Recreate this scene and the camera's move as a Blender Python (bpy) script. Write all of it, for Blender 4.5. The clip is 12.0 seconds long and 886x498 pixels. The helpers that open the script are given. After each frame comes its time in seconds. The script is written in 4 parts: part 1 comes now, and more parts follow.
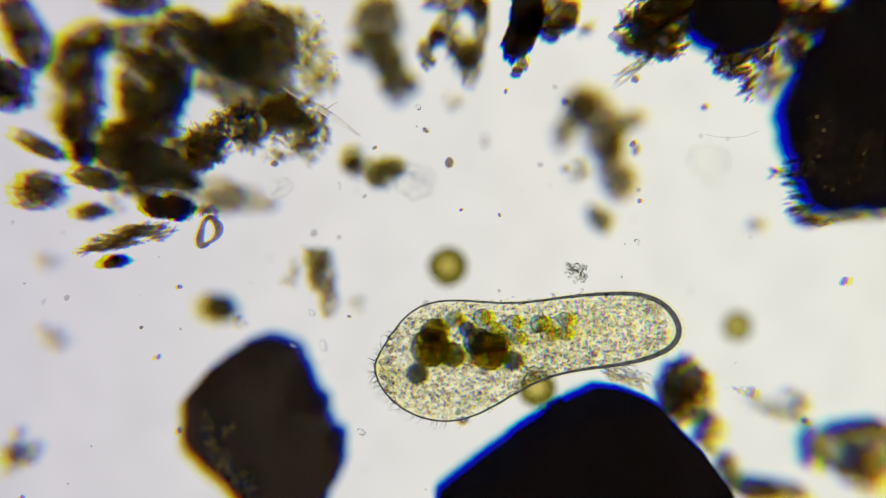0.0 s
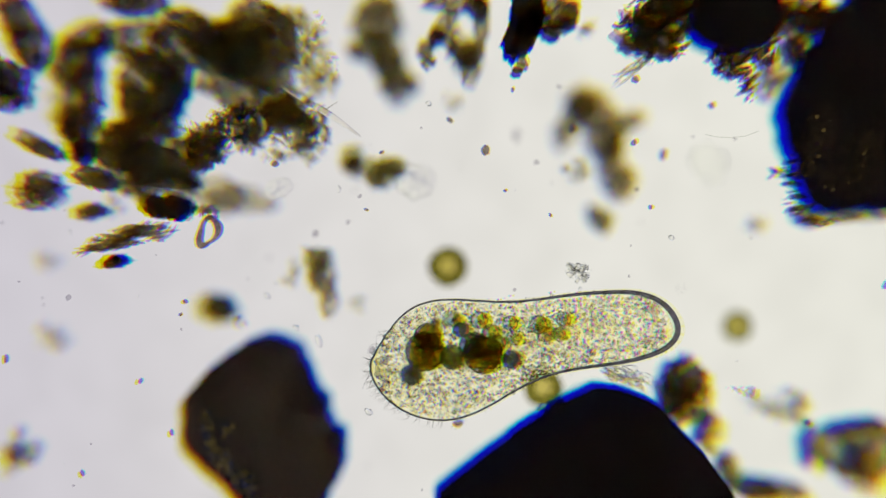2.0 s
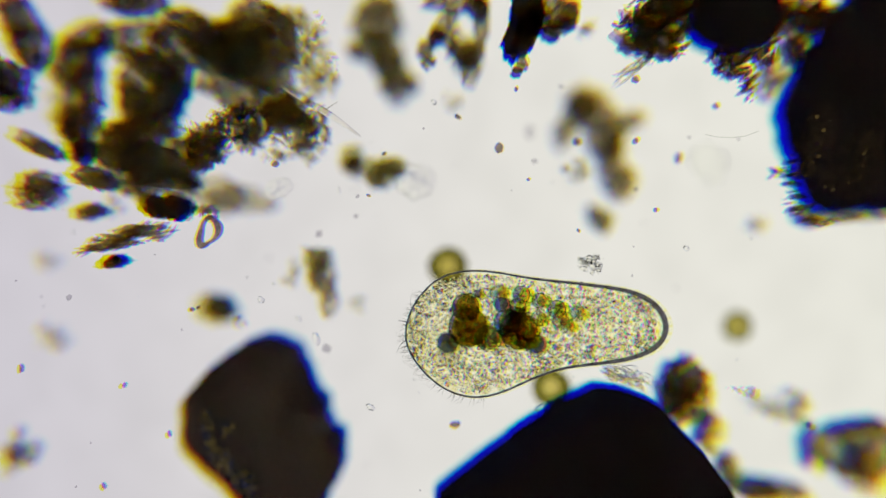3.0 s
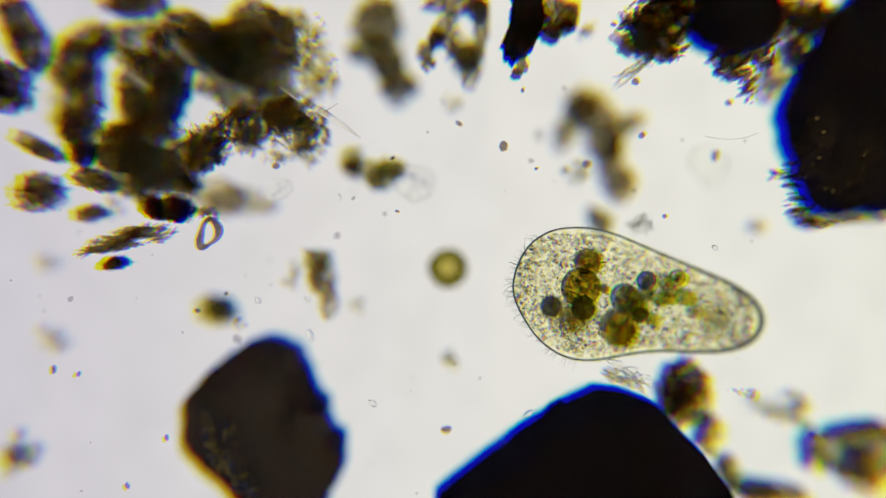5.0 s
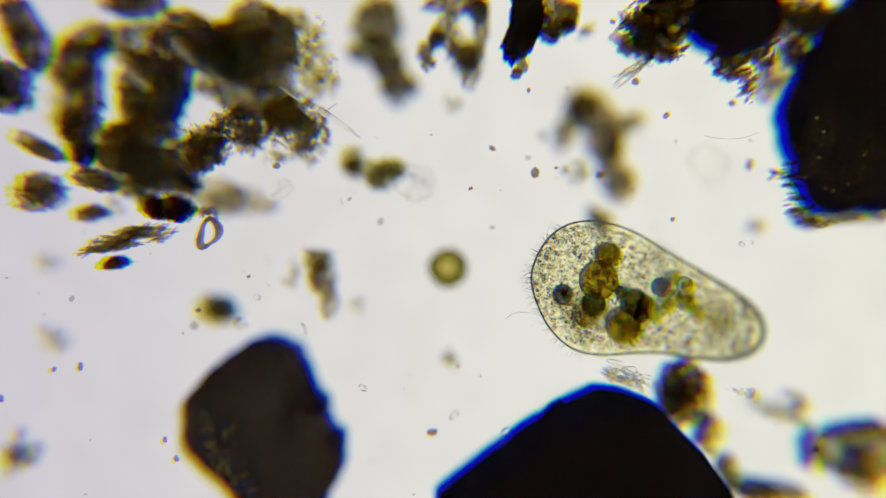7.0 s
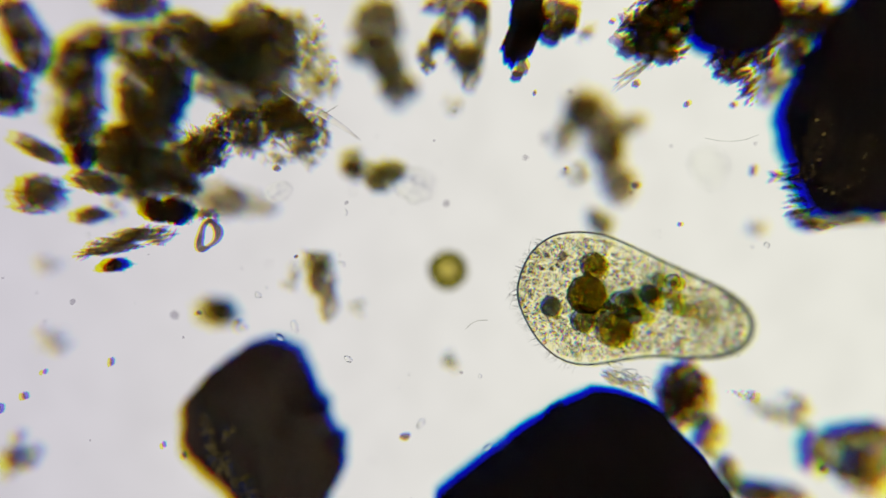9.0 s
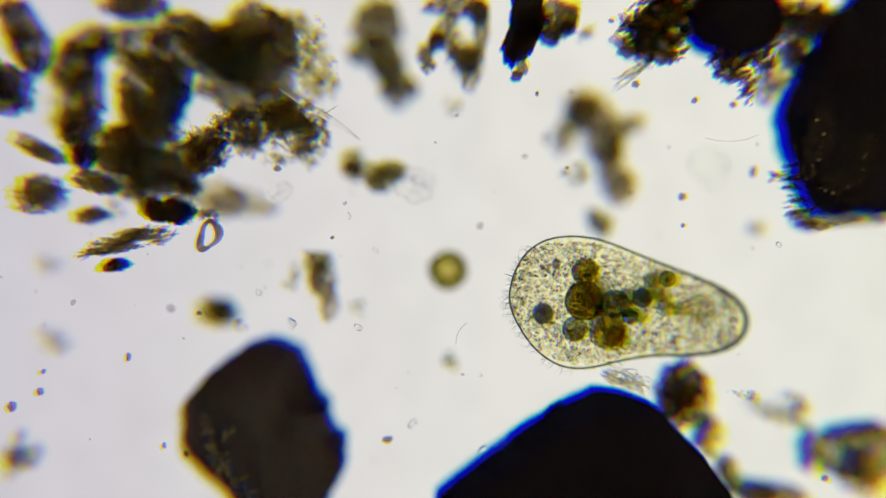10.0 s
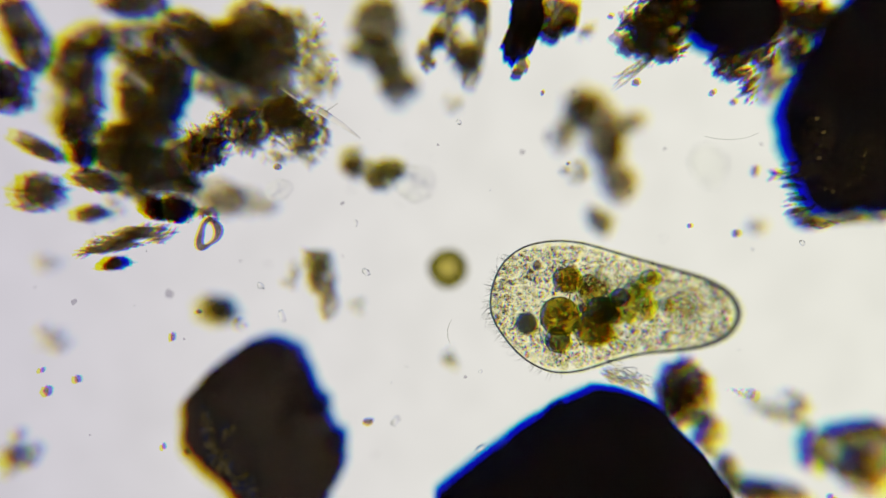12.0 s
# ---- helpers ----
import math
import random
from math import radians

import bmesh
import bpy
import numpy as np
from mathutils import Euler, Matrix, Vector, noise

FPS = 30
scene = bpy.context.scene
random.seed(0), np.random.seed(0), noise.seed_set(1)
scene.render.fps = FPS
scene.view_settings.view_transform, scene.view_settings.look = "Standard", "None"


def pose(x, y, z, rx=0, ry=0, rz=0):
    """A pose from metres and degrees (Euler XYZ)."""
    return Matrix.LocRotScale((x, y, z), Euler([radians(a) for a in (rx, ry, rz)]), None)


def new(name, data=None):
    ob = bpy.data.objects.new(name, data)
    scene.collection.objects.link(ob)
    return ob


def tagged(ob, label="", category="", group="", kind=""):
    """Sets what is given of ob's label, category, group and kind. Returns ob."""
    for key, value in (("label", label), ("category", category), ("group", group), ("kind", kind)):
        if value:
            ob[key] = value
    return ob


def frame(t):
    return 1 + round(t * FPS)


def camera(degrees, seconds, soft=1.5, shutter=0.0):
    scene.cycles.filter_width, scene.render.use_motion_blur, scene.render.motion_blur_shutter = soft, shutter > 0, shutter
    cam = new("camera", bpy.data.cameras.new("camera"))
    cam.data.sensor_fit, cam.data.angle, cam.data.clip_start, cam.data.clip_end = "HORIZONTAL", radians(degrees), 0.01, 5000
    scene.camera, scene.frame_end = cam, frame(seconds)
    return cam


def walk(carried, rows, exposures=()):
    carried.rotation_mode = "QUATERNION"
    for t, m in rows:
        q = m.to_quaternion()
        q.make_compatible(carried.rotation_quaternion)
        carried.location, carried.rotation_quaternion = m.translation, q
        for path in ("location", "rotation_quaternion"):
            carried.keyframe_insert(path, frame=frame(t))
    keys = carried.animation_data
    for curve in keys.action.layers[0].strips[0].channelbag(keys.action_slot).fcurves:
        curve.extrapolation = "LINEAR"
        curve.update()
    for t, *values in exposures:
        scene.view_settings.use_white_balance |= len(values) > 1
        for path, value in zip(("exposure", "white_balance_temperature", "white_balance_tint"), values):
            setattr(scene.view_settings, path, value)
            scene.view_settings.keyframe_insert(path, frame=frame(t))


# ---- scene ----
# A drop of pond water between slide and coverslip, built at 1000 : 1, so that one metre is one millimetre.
# Field units: pixels of the camera's view from its upper left corner, each taken as 0.5 micrometre.
U = 0.0005
FOCUS = 0.06
EYE = FOCUS + 784 * U / math.tan(radians(5))


def at(x, y, z=FOCUS):
    """The place at height z that the camera sees at the field point (x, y)."""
    k = (EYE - z) / (EYE - FOCUS) * U
    return Vector(((x - 784) * k, (441 - y) * k, z))


# ---- camera: the stage creeps by a few micrometres ----
CREEP = [(0, 0), (3, 0), (5, 3), (6, 3.5), (6.5, 1.5), (7, 2.5), (9, 6.5), (10, 6.5), (11, 6.8), (11.5, 3.5), (12, 3.5)]


def creep(t):
    return float(np.interp(t, [c[0] for c in CREEP], [c[1] for c in CREEP]))


cam = camera(10, 12.0)
cam.data.dof.use_dof = True
cam.data.dof.focus_distance = EYE - FOCUS
cam.data.dof.aperture_fstop = 0.128
walk(cam, [(t, pose(0, c * U, EYE)) for t, c in CREEP])

# ---- light: the substage lamp under the slide, and an ambient fill added to lift the darks ----
world = bpy.data.worlds.new("ambient_fill")
world.use_nodes = True
world.node_tree.nodes["Background"].inputs[0].default_value = (0.8, 0.85, 1.0, 1)
world.node_tree.nodes["Background"].inputs[1].default_value = 0.9
scene.world = world
scene.cycles.transparent_max_bounces = 64


# ---- materials ----
def shader(name):
    m = bpy.data.materials.new(name)
    m.use_nodes = True
    m.node_tree.nodes.clear()
    return m, m.node_tree.nodes, m.node_tree.links


def noise_mix(n, l, c1, c2, scale, low=0.35, high=0.65, detail=4):
    tex, ramp, co = n.new("ShaderNodeTexNoise"), n.new("ShaderNodeValToRGB"), n.new("ShaderNodeTexCoord")
    tex.inputs["Scale"].default_value, tex.inputs["Detail"].default_value = scale, detail
    l.new(co.outputs["Object"], tex.inputs["Vector"])
    ramp.color_ramp.elements[0].position, ramp.color_ramp.elements[0].color = low, (*c1, 1)
    ramp.color_ramp.elements[1].position, ramp.color_ramp.elements[1].color = high, (*c2, 1)
    l.new(tex.outputs["Fac"], ramp.inputs["Fac"])
    return ramp.outputs["Color"]


def root(c):
    """The stain of one of two surfaces that together let c through."""
    return tuple(math.sqrt(v) for v in c)


STAINS = {}


def sheer(name, c1, c2, scale=60, solid=0.0, base=(0.1, 0.08, 0.05), low=0.35, high=0.65):
    """A stained translucent skin: light through both its sides takes the colours c1 to c2; solid: its opaque share."""
    m, n, l = shader(name)
    STAINS[name] = (c1, c2, scale, solid, base, low, high)
    out, clear = n.new("ShaderNodeOutputMaterial"), n.new("ShaderNodeBsdfTransparent")
    l.new(noise_mix(n, l, root(c1), root(c2), scale, low, high), clear.inputs["Color"])
    last = clear.outputs[0]
    if solid:
        mix, skin = n.new("ShaderNodeMixShader"), n.new("ShaderNodeBsdfPrincipled")
        l.new(noise_mix(n, l, tuple(v * 0.35 for v in base), tuple(v * 1.7 for v in base), scale * 1.4, 0.38, 0.68, 8), skin.inputs["Base Color"])
        skin.inputs["Roughness"].default_value = 0.8
        skin.inputs["Specular IOR Level"].default_value = 0.1
        mix.inputs[0].default_value = solid
        l.new(last, mix.inputs[1]), l.new(skin.outputs[0], mix.inputs[2])
        last = mix.outputs[0]
    l.new(last, out.inputs["Surface"])
    return m


def lens(name, c1, c2, ior, scale=150, rough=0.0):
    """Living matter or crystal that bends light, stained c1 to c2."""
    m, n, l = shader(name)
    out, glass = n.new("ShaderNodeOutputMaterial"), n.new("ShaderNodeBsdfRefraction")
    l.new(noise_mix(n, l, root(c1), root(c2), scale), glass.inputs["Color"])
    glass.inputs["IOR"].default_value, glass.inputs["Roughness"].default_value = ior, rough
    l.new(glass.outputs[0], out.inputs["Surface"])
    return m


def lamp_glow():
    m, n, l = shader("lamp_glow")
    out, em = n.new("ShaderNodeOutputMaterial"), n.new("ShaderNodeEmission")
    co, sep, ramp = n.new("ShaderNodeTexCoord"), n.new("ShaderNodeSeparateXYZ"), n.new("ShaderNodeValToRGB")
    l.new(co.outputs["Generated"], sep.inputs[0]), l.new(sep.outputs["X"], ramp.inputs["Fac"])
    # The field's uneven tone is put into the glow: lavender left, yellowish right.
    e = ramp.color_ramp.elements
    e[0].position, e[0].color = 0.2, (0.61, 0.58, 0.66, 1)
    e[1].position, e[1].color = 0.9, (0.82, 0.815, 0.735, 1)
    mid = e.new(0.55)
    mid.color = (0.82, 0.805, 0.75, 1)
    l.new(ramp.outputs["Color"], em.inputs["Color"])
    em.inputs["Strength"].default_value = 1.0
    l.new(em.outputs[0], out.inputs["Surface"])
    return m


GLOW = lamp_glow()
SLIDE = sheer("slide_glass", (0.915, 0.915, 0.90), (0.998, 0.998, 0.985), 24, low=0.36, high=0.58)
# dark matter: violet-blue and amber stains, multiplied, then split to imitate the lens's colour fringe
CORE = sheer("black_mineral", (0.004, 0.005, 0.22), (0.006, 0.008, 0.30), 30, 0.06, (0.042, 0.042, 0.042))
AMBER_TINT = sheer("amber_tint", (0.80, 0.55, 0.006), (0.88, 0.62, 0.02), 60)
CORE_MOTTLED = sheer("mottled_mineral", (0.014, 0.014, 0.30), (0.080, 0.080, 0.42), 30, 0.08, (0.085, 0.08, 0.068), low=0.42, high=0.78)
MOTTLED_TINT = sheer("mottled_tint", (0.66, 0.58, 0.02), (0.92, 0.86, 0.06), 40, low=0.35, high=0.75)
CORE_DENSE = sheer("brown_matter", (0.64, 0.63, 0.82), (0.92, 0.91, 0.97), 90, 0.14, (0.26, 0.205, 0.18), low=0.32, high=0.72)
RING_CORE = sheer("dark_ring", (0.22, 0.21, 0.60), (0.46, 0.44, 0.76), 90)
RING_TINT = sheer("ring_tint", (0.70, 0.58, 0.20), (0.86, 0.76, 0.36), 110)
MURK = sheer("murky_matter", (0.34, 0.325, 0.62), (0.70, 0.67, 0.86), 45, 0.14, (0.22, 0.175, 0.16), low=0.3, high=0.75)
MURK_TINT = sheer("murky_tint", (0.80, 0.71, 0.24), (0.94, 0.89, 0.52), 50, low=0.3, high=0.75)
DENSE_TINT = sheer("brown_tint", (0.82, 0.78, 0.40), (0.95, 0.93, 0.64), 110, low=0.3, high=0.7)
FLAKE = sheer("violet_flake", (0.50, 0.47, 0.68), (0.82, 0.79, 0.88), 150, 0.035, (0.28, 0.22, 0.18))
FLAKE_TINT = sheer("olive_tint", (0.82, 0.77, 0.42), (0.94, 0.91, 0.66), 150)
FLAKE_DARK = sheer("dark_violet_flake", (0.34, 0.31, 0.64), (0.67, 0.63, 0.84), 150, 0.02, (0.28, 0.2, 0.12))
FLAKE_DARK_TINT = sheer("gold_tint", (0.82, 0.71, 0.26), (0.95, 0.88, 0.54), 150)
# flecks: opaque colours that stand in for light through the grains
GOLD_FLECK = sheer("gold_fleck", (0.5, 0.4, 0.1), (0.6, 0.5, 0.2), 200, 0.75, (0.15, 0.105, 0.025))
BLUE_FLECK = sheer("blue_fleck", (0.3, 0.3, 0.6), (0.4, 0.4, 0.7), 200, 0.7, (0.03, 0.035, 0.075))
BROWN_FLECK = sheer("brown_fleck", (0.6, 0.5, 0.4), (0.7, 0.6, 0.5), 200, 0.5, (0.13, 0.098, 0.066))
PALE = sheer("pale_flake", (0.78, 0.78, 0.86), (0.90, 0.90, 0.92), 150)
PALE_TINT = sheer("pale_tint", (0.88, 0.86, 0.68), (0.95, 0.94, 0.84), 150)
PALE_OLIVE = sheer("pale_olive_tint", (0.84, 0.79, 0.46), (0.95, 0.92, 0.70), 150)
GREENISH = sheer("green_flake", (0.50, 0.54, 0.60), (0.74, 0.76, 0.78), 120)
SOFT = sheer("brown_jelly", (0.27, 0.23, 0.145), (0.72, 0.65, 0.48), 46, 0.10, (0.13, 0.108, 0.085), low=0.32, high=0.70)
DEEP = sheer("dark_jelly", (0.07, 0.058, 0.042), (0.26, 0.215, 0.15), 50, 0.14, (0.11, 0.092, 0.075), low=0.35, high=0.75)
TAN = sheer("tan_jelly", (0.52, 0.475, 0.36), (0.85, 0.80, 0.65), 46, 0.03, (0.2, 0.17, 0.12), low=0.3, high=0.72)
OLIVE = sheer("olive_jelly", (0.42, 0.42, 0.21), (0.76, 0.74, 0.46), 60, 0.03, (0.15, 0.15, 0.07), low=0.3, high=0.72)
HAZE = sheer("grey_haze", (0.66, 0.63, 0.53), (0.90, 0.87, 0.77), 50, low=0.3, high=0.7)
RUST_FLECK = sheer("rust_fleck", (0.6, 0.5, 0.4), (0.7, 0.6, 0.5), 200, 0.5, (0.05, 0.032, 0.011))
BLACK = sheer("black_jelly", (0.004, 0.003, 0.004), (0.03, 0.022, 0.02), 60, 0.03, (0.06, 0.05, 0.05))
BEAD = lens("clear_granule", (0.98, 0.95, 0.80), (1.0, 0.99, 0.94), 1.34)
CRYSTAL = lens("clear_crystal", (0.93, 0.93, 0.92), (0.98, 0.98, 0.98), 1.14)
FACET = lens("clear_facet", (0.95, 0.94, 0.86), (1.0, 1.0, 0.98), 1.14)
CLEAR_CELL = lens("clear_cell", (0.94, 0.95, 0.92), (0.99, 0.99, 0.97), 1.045)
PELLICLE = sheer("pellicle", (0.998, 0.990, 0.885), (0.99, 0.975, 0.81), 90)
EDGE_SHADE = sheer("pellicle_edge_shade", (0.72, 0.70, 0.72), (0.84, 0.82, 0.82), 60, 0.90, (0.19, 0.165, 0.21))
INNER_LINE = sheer("inner_contour", (0.74, 0.74, 0.70), (0.92, 0.92, 0.88), 60)
WATER = sheer("water_film", (0.99, 0.99, 0.98), (1.0, 1.0, 1.0), 60)
GRAIN_DARK = sheer("dark_granule", (0.30, 0.28, 0.26), (0.80, 0.78, 0.70), 90)
HAIR = sheer("cilium", (0.56, 0.56, 0.53), (0.70, 0.70, 0.66), 60)
CIRRUS = sheer("cirrus", (0.26, 0.26, 0.28), (0.42, 0.42, 0.42), 60)
VAC_BROWN = lens("brown_vacuole", (0.870, 0.168, 0.601), (0.935, 0.442, 0.695), 1.06, 210)
VAC_BROWN_TINT = sheer("brown_vacuole_tint", (0.240, 0.168, 0.019), (0.555, 0.421, 0.068), 210)
VAC_GOLD = lens("gold_vacuole", (0.955, 0.518, 0.763), (0.988, 0.763, 0.857), 1.06, 210)
VAC_GOLD_TINT = sheer("gold_vacuole_tint", (0.629, 0.500, 0.105), (0.886, 0.752, 0.276), 210)
VAC_CRUMB = sheer("vacuole_crumb", (0.34, 0.25, 0.10), (0.68, 0.56, 0.28), 200)
VAC_TAN = lens("tan_vacuole", (0.98, 0.62, 0.86), (0.99, 0.78, 0.9), 1.04, 120)
VAC_TAN_TINT = sheer("tan_vacuole_tint", (0.66, 0.60, 0.34), (0.82, 0.76, 0.5), 120)
VAC_GREEN = lens("green_vacuole", (0.860, 0.210, 0.780), (0.920, 0.400, 0.820), 1.06, 210)
VAC_GREEN_TINT = sheer("green_vacuole_tint", (0.200, 0.210, 0.110), (0.400, 0.410, 0.200), 210)
VAC_LIME = lens("lime_vacuole", (0.895, 0.377, 0.695), (0.960, 0.743, 0.806), 1.06, 210)
VAC_LIME_TINT = sheer("lime_vacuole_tint", (0.335, 0.356, 0.035), (0.719, 0.743, 0.133), 210)
VAC_SLATE = lens("slate_vacuole", (0.796, 0.108, 0.793), (0.873, 0.266, 0.858), 1.06, 210)
VAC_SLATE_TINT = sheer("slate_vacuole_tint", (0.102, 0.096, 0.144), (0.258, 0.248, 0.278), 210)


# ---- building helpers ----
def mesh_of(name, verts, faces, smooth=True):
    me = bpy.data.meshes.new(name)
    me.from_pydata([tuple(v) for v in verts], [], [tuple(int(i) for i in f) for f in faces])
    if smooth:
        me.shade_smooth()
    return me


def part(name, me, material, parent, label=""):
    """Links a mesh as ONE mesh object under a thing or a part."""
    ob = new(name, me)
    if not me.materials:
        me.materials.append(material)
    ob.material_slots[0].link = "OBJECT"
    ob.material_slots[0].material = material
    ob.parent = parent
    return tagged(ob, label)


def thing(name, place, label, category, group=""):
    ob = new(name)
    ob.empty_display_size = 0.01
    ob.location = place
    return tagged(ob, label, category, group)


def ico(subdiv):
    bm = bmesh.new()
    bmesh.ops.create_icosphere(bm, subdivisions=subdiv, radius=1)
    v = np.array([p.co[:] for p in bm.verts])
    f = np.array([[p.index for p in q.verts] for q in bm.faces])
    bm.free()
    return v, f


ICO = {s: ico(s) for s in (1, 2, 3, 4, 5)}


def turn_matrix(rng):
    q = rng.normal(size=4)
    w, x, y, z = q / np.linalg.norm(q)
    return np.array([[1 - 2 * (y * y + z * z), 2 * (x * y - z * w), 2 * (x * z + y * w)],
                     [2 * (x * y + z * w), 1 - 2 * (x * x + z * z), 2 * (y * z - x * w)],
                     [2 * (x * z - y * w), 2 * (y * z + x * w), 1 - 2 * (x * x + y * y)]])


def flat_turn(angle):
    a = radians(-angle)
    return np.array([[math.cos(a), -math.sin(a), 0], [math.sin(a), math.cos(a), 0], [0, 0, 1]])


def roughness(v, seed, rough, fine, freq):
    off = Vector((seed * 3.7, seed * 1.9, seed * 5.3))
    out = []
    for p in v:
        q = Vector(p)
        out.append(1 + 2 * (rough * noise.noise(q * freq + off) + fine * noise.noise(q * 6 + off) + fine * 0.7 * noise.noise(q * 15 + off) + fine * 0.5 * noise.noise(q * 31 + off)))
    return np.array(out)[:, None]


def lump(centre, radii, angle=0.0, rough=0.15, fine=0.05, subdiv=4, seed=0, freq=1.6):
    """An uneven, pitted lump; lengths in field units, its long side along the angle (degrees, clockwise on the field)."""
    v, f = ICO[subdiv]
    out = v * roughness(v, seed, rough, fine, freq) * np.array(radii)
    return (out @ flat_turn(angle).T + np.array([centre[0], -centre[1], centre[2]])) * U, f


def faceted(facets, tall, seed, fine=0.02, rough=0.02, sharp=40):
    """A broken grain: facets (degrees clockwise on the field, distance from the middle in field units) round it, and its half height."""
    v, f = ICO[5]
    flat = np.hypot(v[:, 0], v[:, 1])
    total = (np.abs(v[:, 2]) / tall) ** 3
    near = np.zeros(len(v))
    for a, d in facets:
        a = radians(a)
        near += np.maximum(0, (v[:, 0] * math.cos(a) - v[:, 1] * math.sin(a)) / d) ** sharp
    total = total + near ** (3 / sharp)
    r = total ** (-1 / 3)
    return v * r[:, None] * roughness(v, seed, rough, fine, 3) * U, f


def joined(pieces):
    vs, fs, n = [], [], 0
    for v, f in pieces:
        vs.append(v), fs.append(np.asarray(f) + n)
        n += len(v)
    return np.vstack(vs), np.vstack(fs)


def flakes(lobes, count, size, rng, shape=(1.45, 0.9, 0.4), jag=0.45, along=None):
    """Many small jagged flakes scattered through ellipsoid lobes (x, y, z, rx, ry, rz, angle), in field units from the thing's base."""
    base, face = ICO[1]
    weights = np.array([lo[3] * lo[4] for lo in lobes], float)
    weights /= weights.sum()
    pieces = []
    for i in rng.choice(len(lobes), size=count, p=weights):
        x, y, z, rx, ry, rz, ang = lobes[i]
        d = rng.normal(size=3)
        d = d / np.linalg.norm(d) * rng.random() ** 0.45 * (rx, ry, rz * 0.8)
        c = flat_turn(ang) @ d + np.array([x, -y, z])
        s = size * (0.4 + 1.3 * rng.random() ** 2.5)
        form = base * (1 + jag * (rng.random((len(base), 1)) - 0.5) * 2) * np.array(shape) * s
        m = turn_matrix(rng) if along is None else flat_turn(along + rng.normal() * 14)
        pieces.append(((form @ m.T + c) * U, face))
    return joined(pieces)


def tube(points, radii, sides=6):
    """A round thread through points (field units from the thing's base) with a radius at each."""
    pts = [Vector((p[0], -p[1], p[2])) * U for p in points]
    v, f = [], []
    for i, p in enumerate(pts):
        d = (pts[min(i + 1, len(pts) - 1)] - pts[max(i - 1, 0)]).normalized()
        a = d.cross(Vector((0, 0, 1))).normalized()
        b = d.cross(a)
        for k in range(sides):
            w = 2 * math.pi * k / sides
            v.append(p + (a * math.cos(w) + b * math.sin(w)) * radii[i] * U)
    for i in range(len(pts) - 1):
        for k in range(sides):
            o, o2 = i * sides + k, i * sides + (k + 1) % sides
            f.append((o, o2, o2 + sides, o + sides))
    f.append(tuple(range(sides - 1, -1, -1)))
    f.append(tuple((len(pts) - 1) * sides + k for k in range(sides)))
    return v, f


# The lens's colour fringe is put into shifted, stained copies of each thing.
FRINGE = 0.04
INWARD, OUTWARD = -0.24, 0.6
LAYERS = {}


def fringe(x, y, share=FRINGE):
    """The outward step between a thing's stained copies; like a lens's colour fringe it grows from the middle of the
    field.
    """
    return Vector(((x - 784) * U * share, (441 - y) * U * share, 0.0025))


def layers(core, film_tint):
    """A stain split over three copies to imitate the lens's colour fringe: the inner holds back red, the middle green
    and the outer blue. On minerals the opaque share is on the inner and the outer one.
    """
    key = (core.name, film_tint.name)
    if key not in LAYERS:
        a, b = STAINS[core.name], STAINS[film_tint.name]
        c1, c2 = ([u * v for u, v in zip(a[i], b[i])] for i in (0, 1))
        # The opaque share imitates veiling glare that greys the blacks.
        stem, veiled = core.name, core in (CORE, CORE_MOTTLED)
        LAYERS[key] = [sheer(stem + "_" + word, *(tuple(c[k] if k == i else c[k] ** 0.02 for k in range(3)) for c in (c1, c2)), a[2], a[3] if (i == 1) != veiled else 0.0, a[4], a[5], a[6])
                       for i, word in enumerate(("blue_fringe", "body", "amber_fringe"))]
    return LAYERS[key]


def fringed(name, me, x, y, ob, core, film_tint, label="", kind="", share=FRINGE, step=None):
    """A stained body with a blue copy shifted inwards and an amber one outwards as the lens's colour fringe, three
    parts of one form.
    """
    step = fringe(x, y, share) if step is None else step
    if core.name not in STAINS:
        return tagged(part(name, me, core, ob, label), kind=kind)
    blue, body, amber = layers(core, film_tint)
    first = tagged(part(name, me, body, ob, label), kind=kind)
    tagged(part(name + "_inner_skin", me, blue, ob, "shifted blue copy that imitates the lens's colour fringe"), kind=kind).location = step * INWARD
    tagged(part(name + "_outer_skin", me, amber, ob, "shifted amber copy that imitates the lens's colour fringe"), kind=kind).location = step * OUTWARD
    return first


def grain(x, y, z, form, label, core=CORE, film_tint=AMBER_TINT, tilt=(0, 0), share=FRINGE, knobs=()):
    """A mineral grain, with small knobs (x, y from its middle, half lengths, angle) on its rim."""
    ob = thing("mineral_grain", at(x, y, z), label, "mineral grain")
    ob.rotation_euler = (radians(tilt[0]), radians(tilt[1]), 0)
    fringed("body", mesh_of("body", *form), x, y, ob, core, film_tint, share=share)
    for i, (dx, dy, rx, ry, ang) in enumerate(knobs):
        fringed("knob", mesh_of("knob", *lump((dx, dy, 0), (rx, ry, 16), ang, 0.1, 0.04, 3, 61 + i)), x, y, ob, core, film_tint, share=share)
    return ob


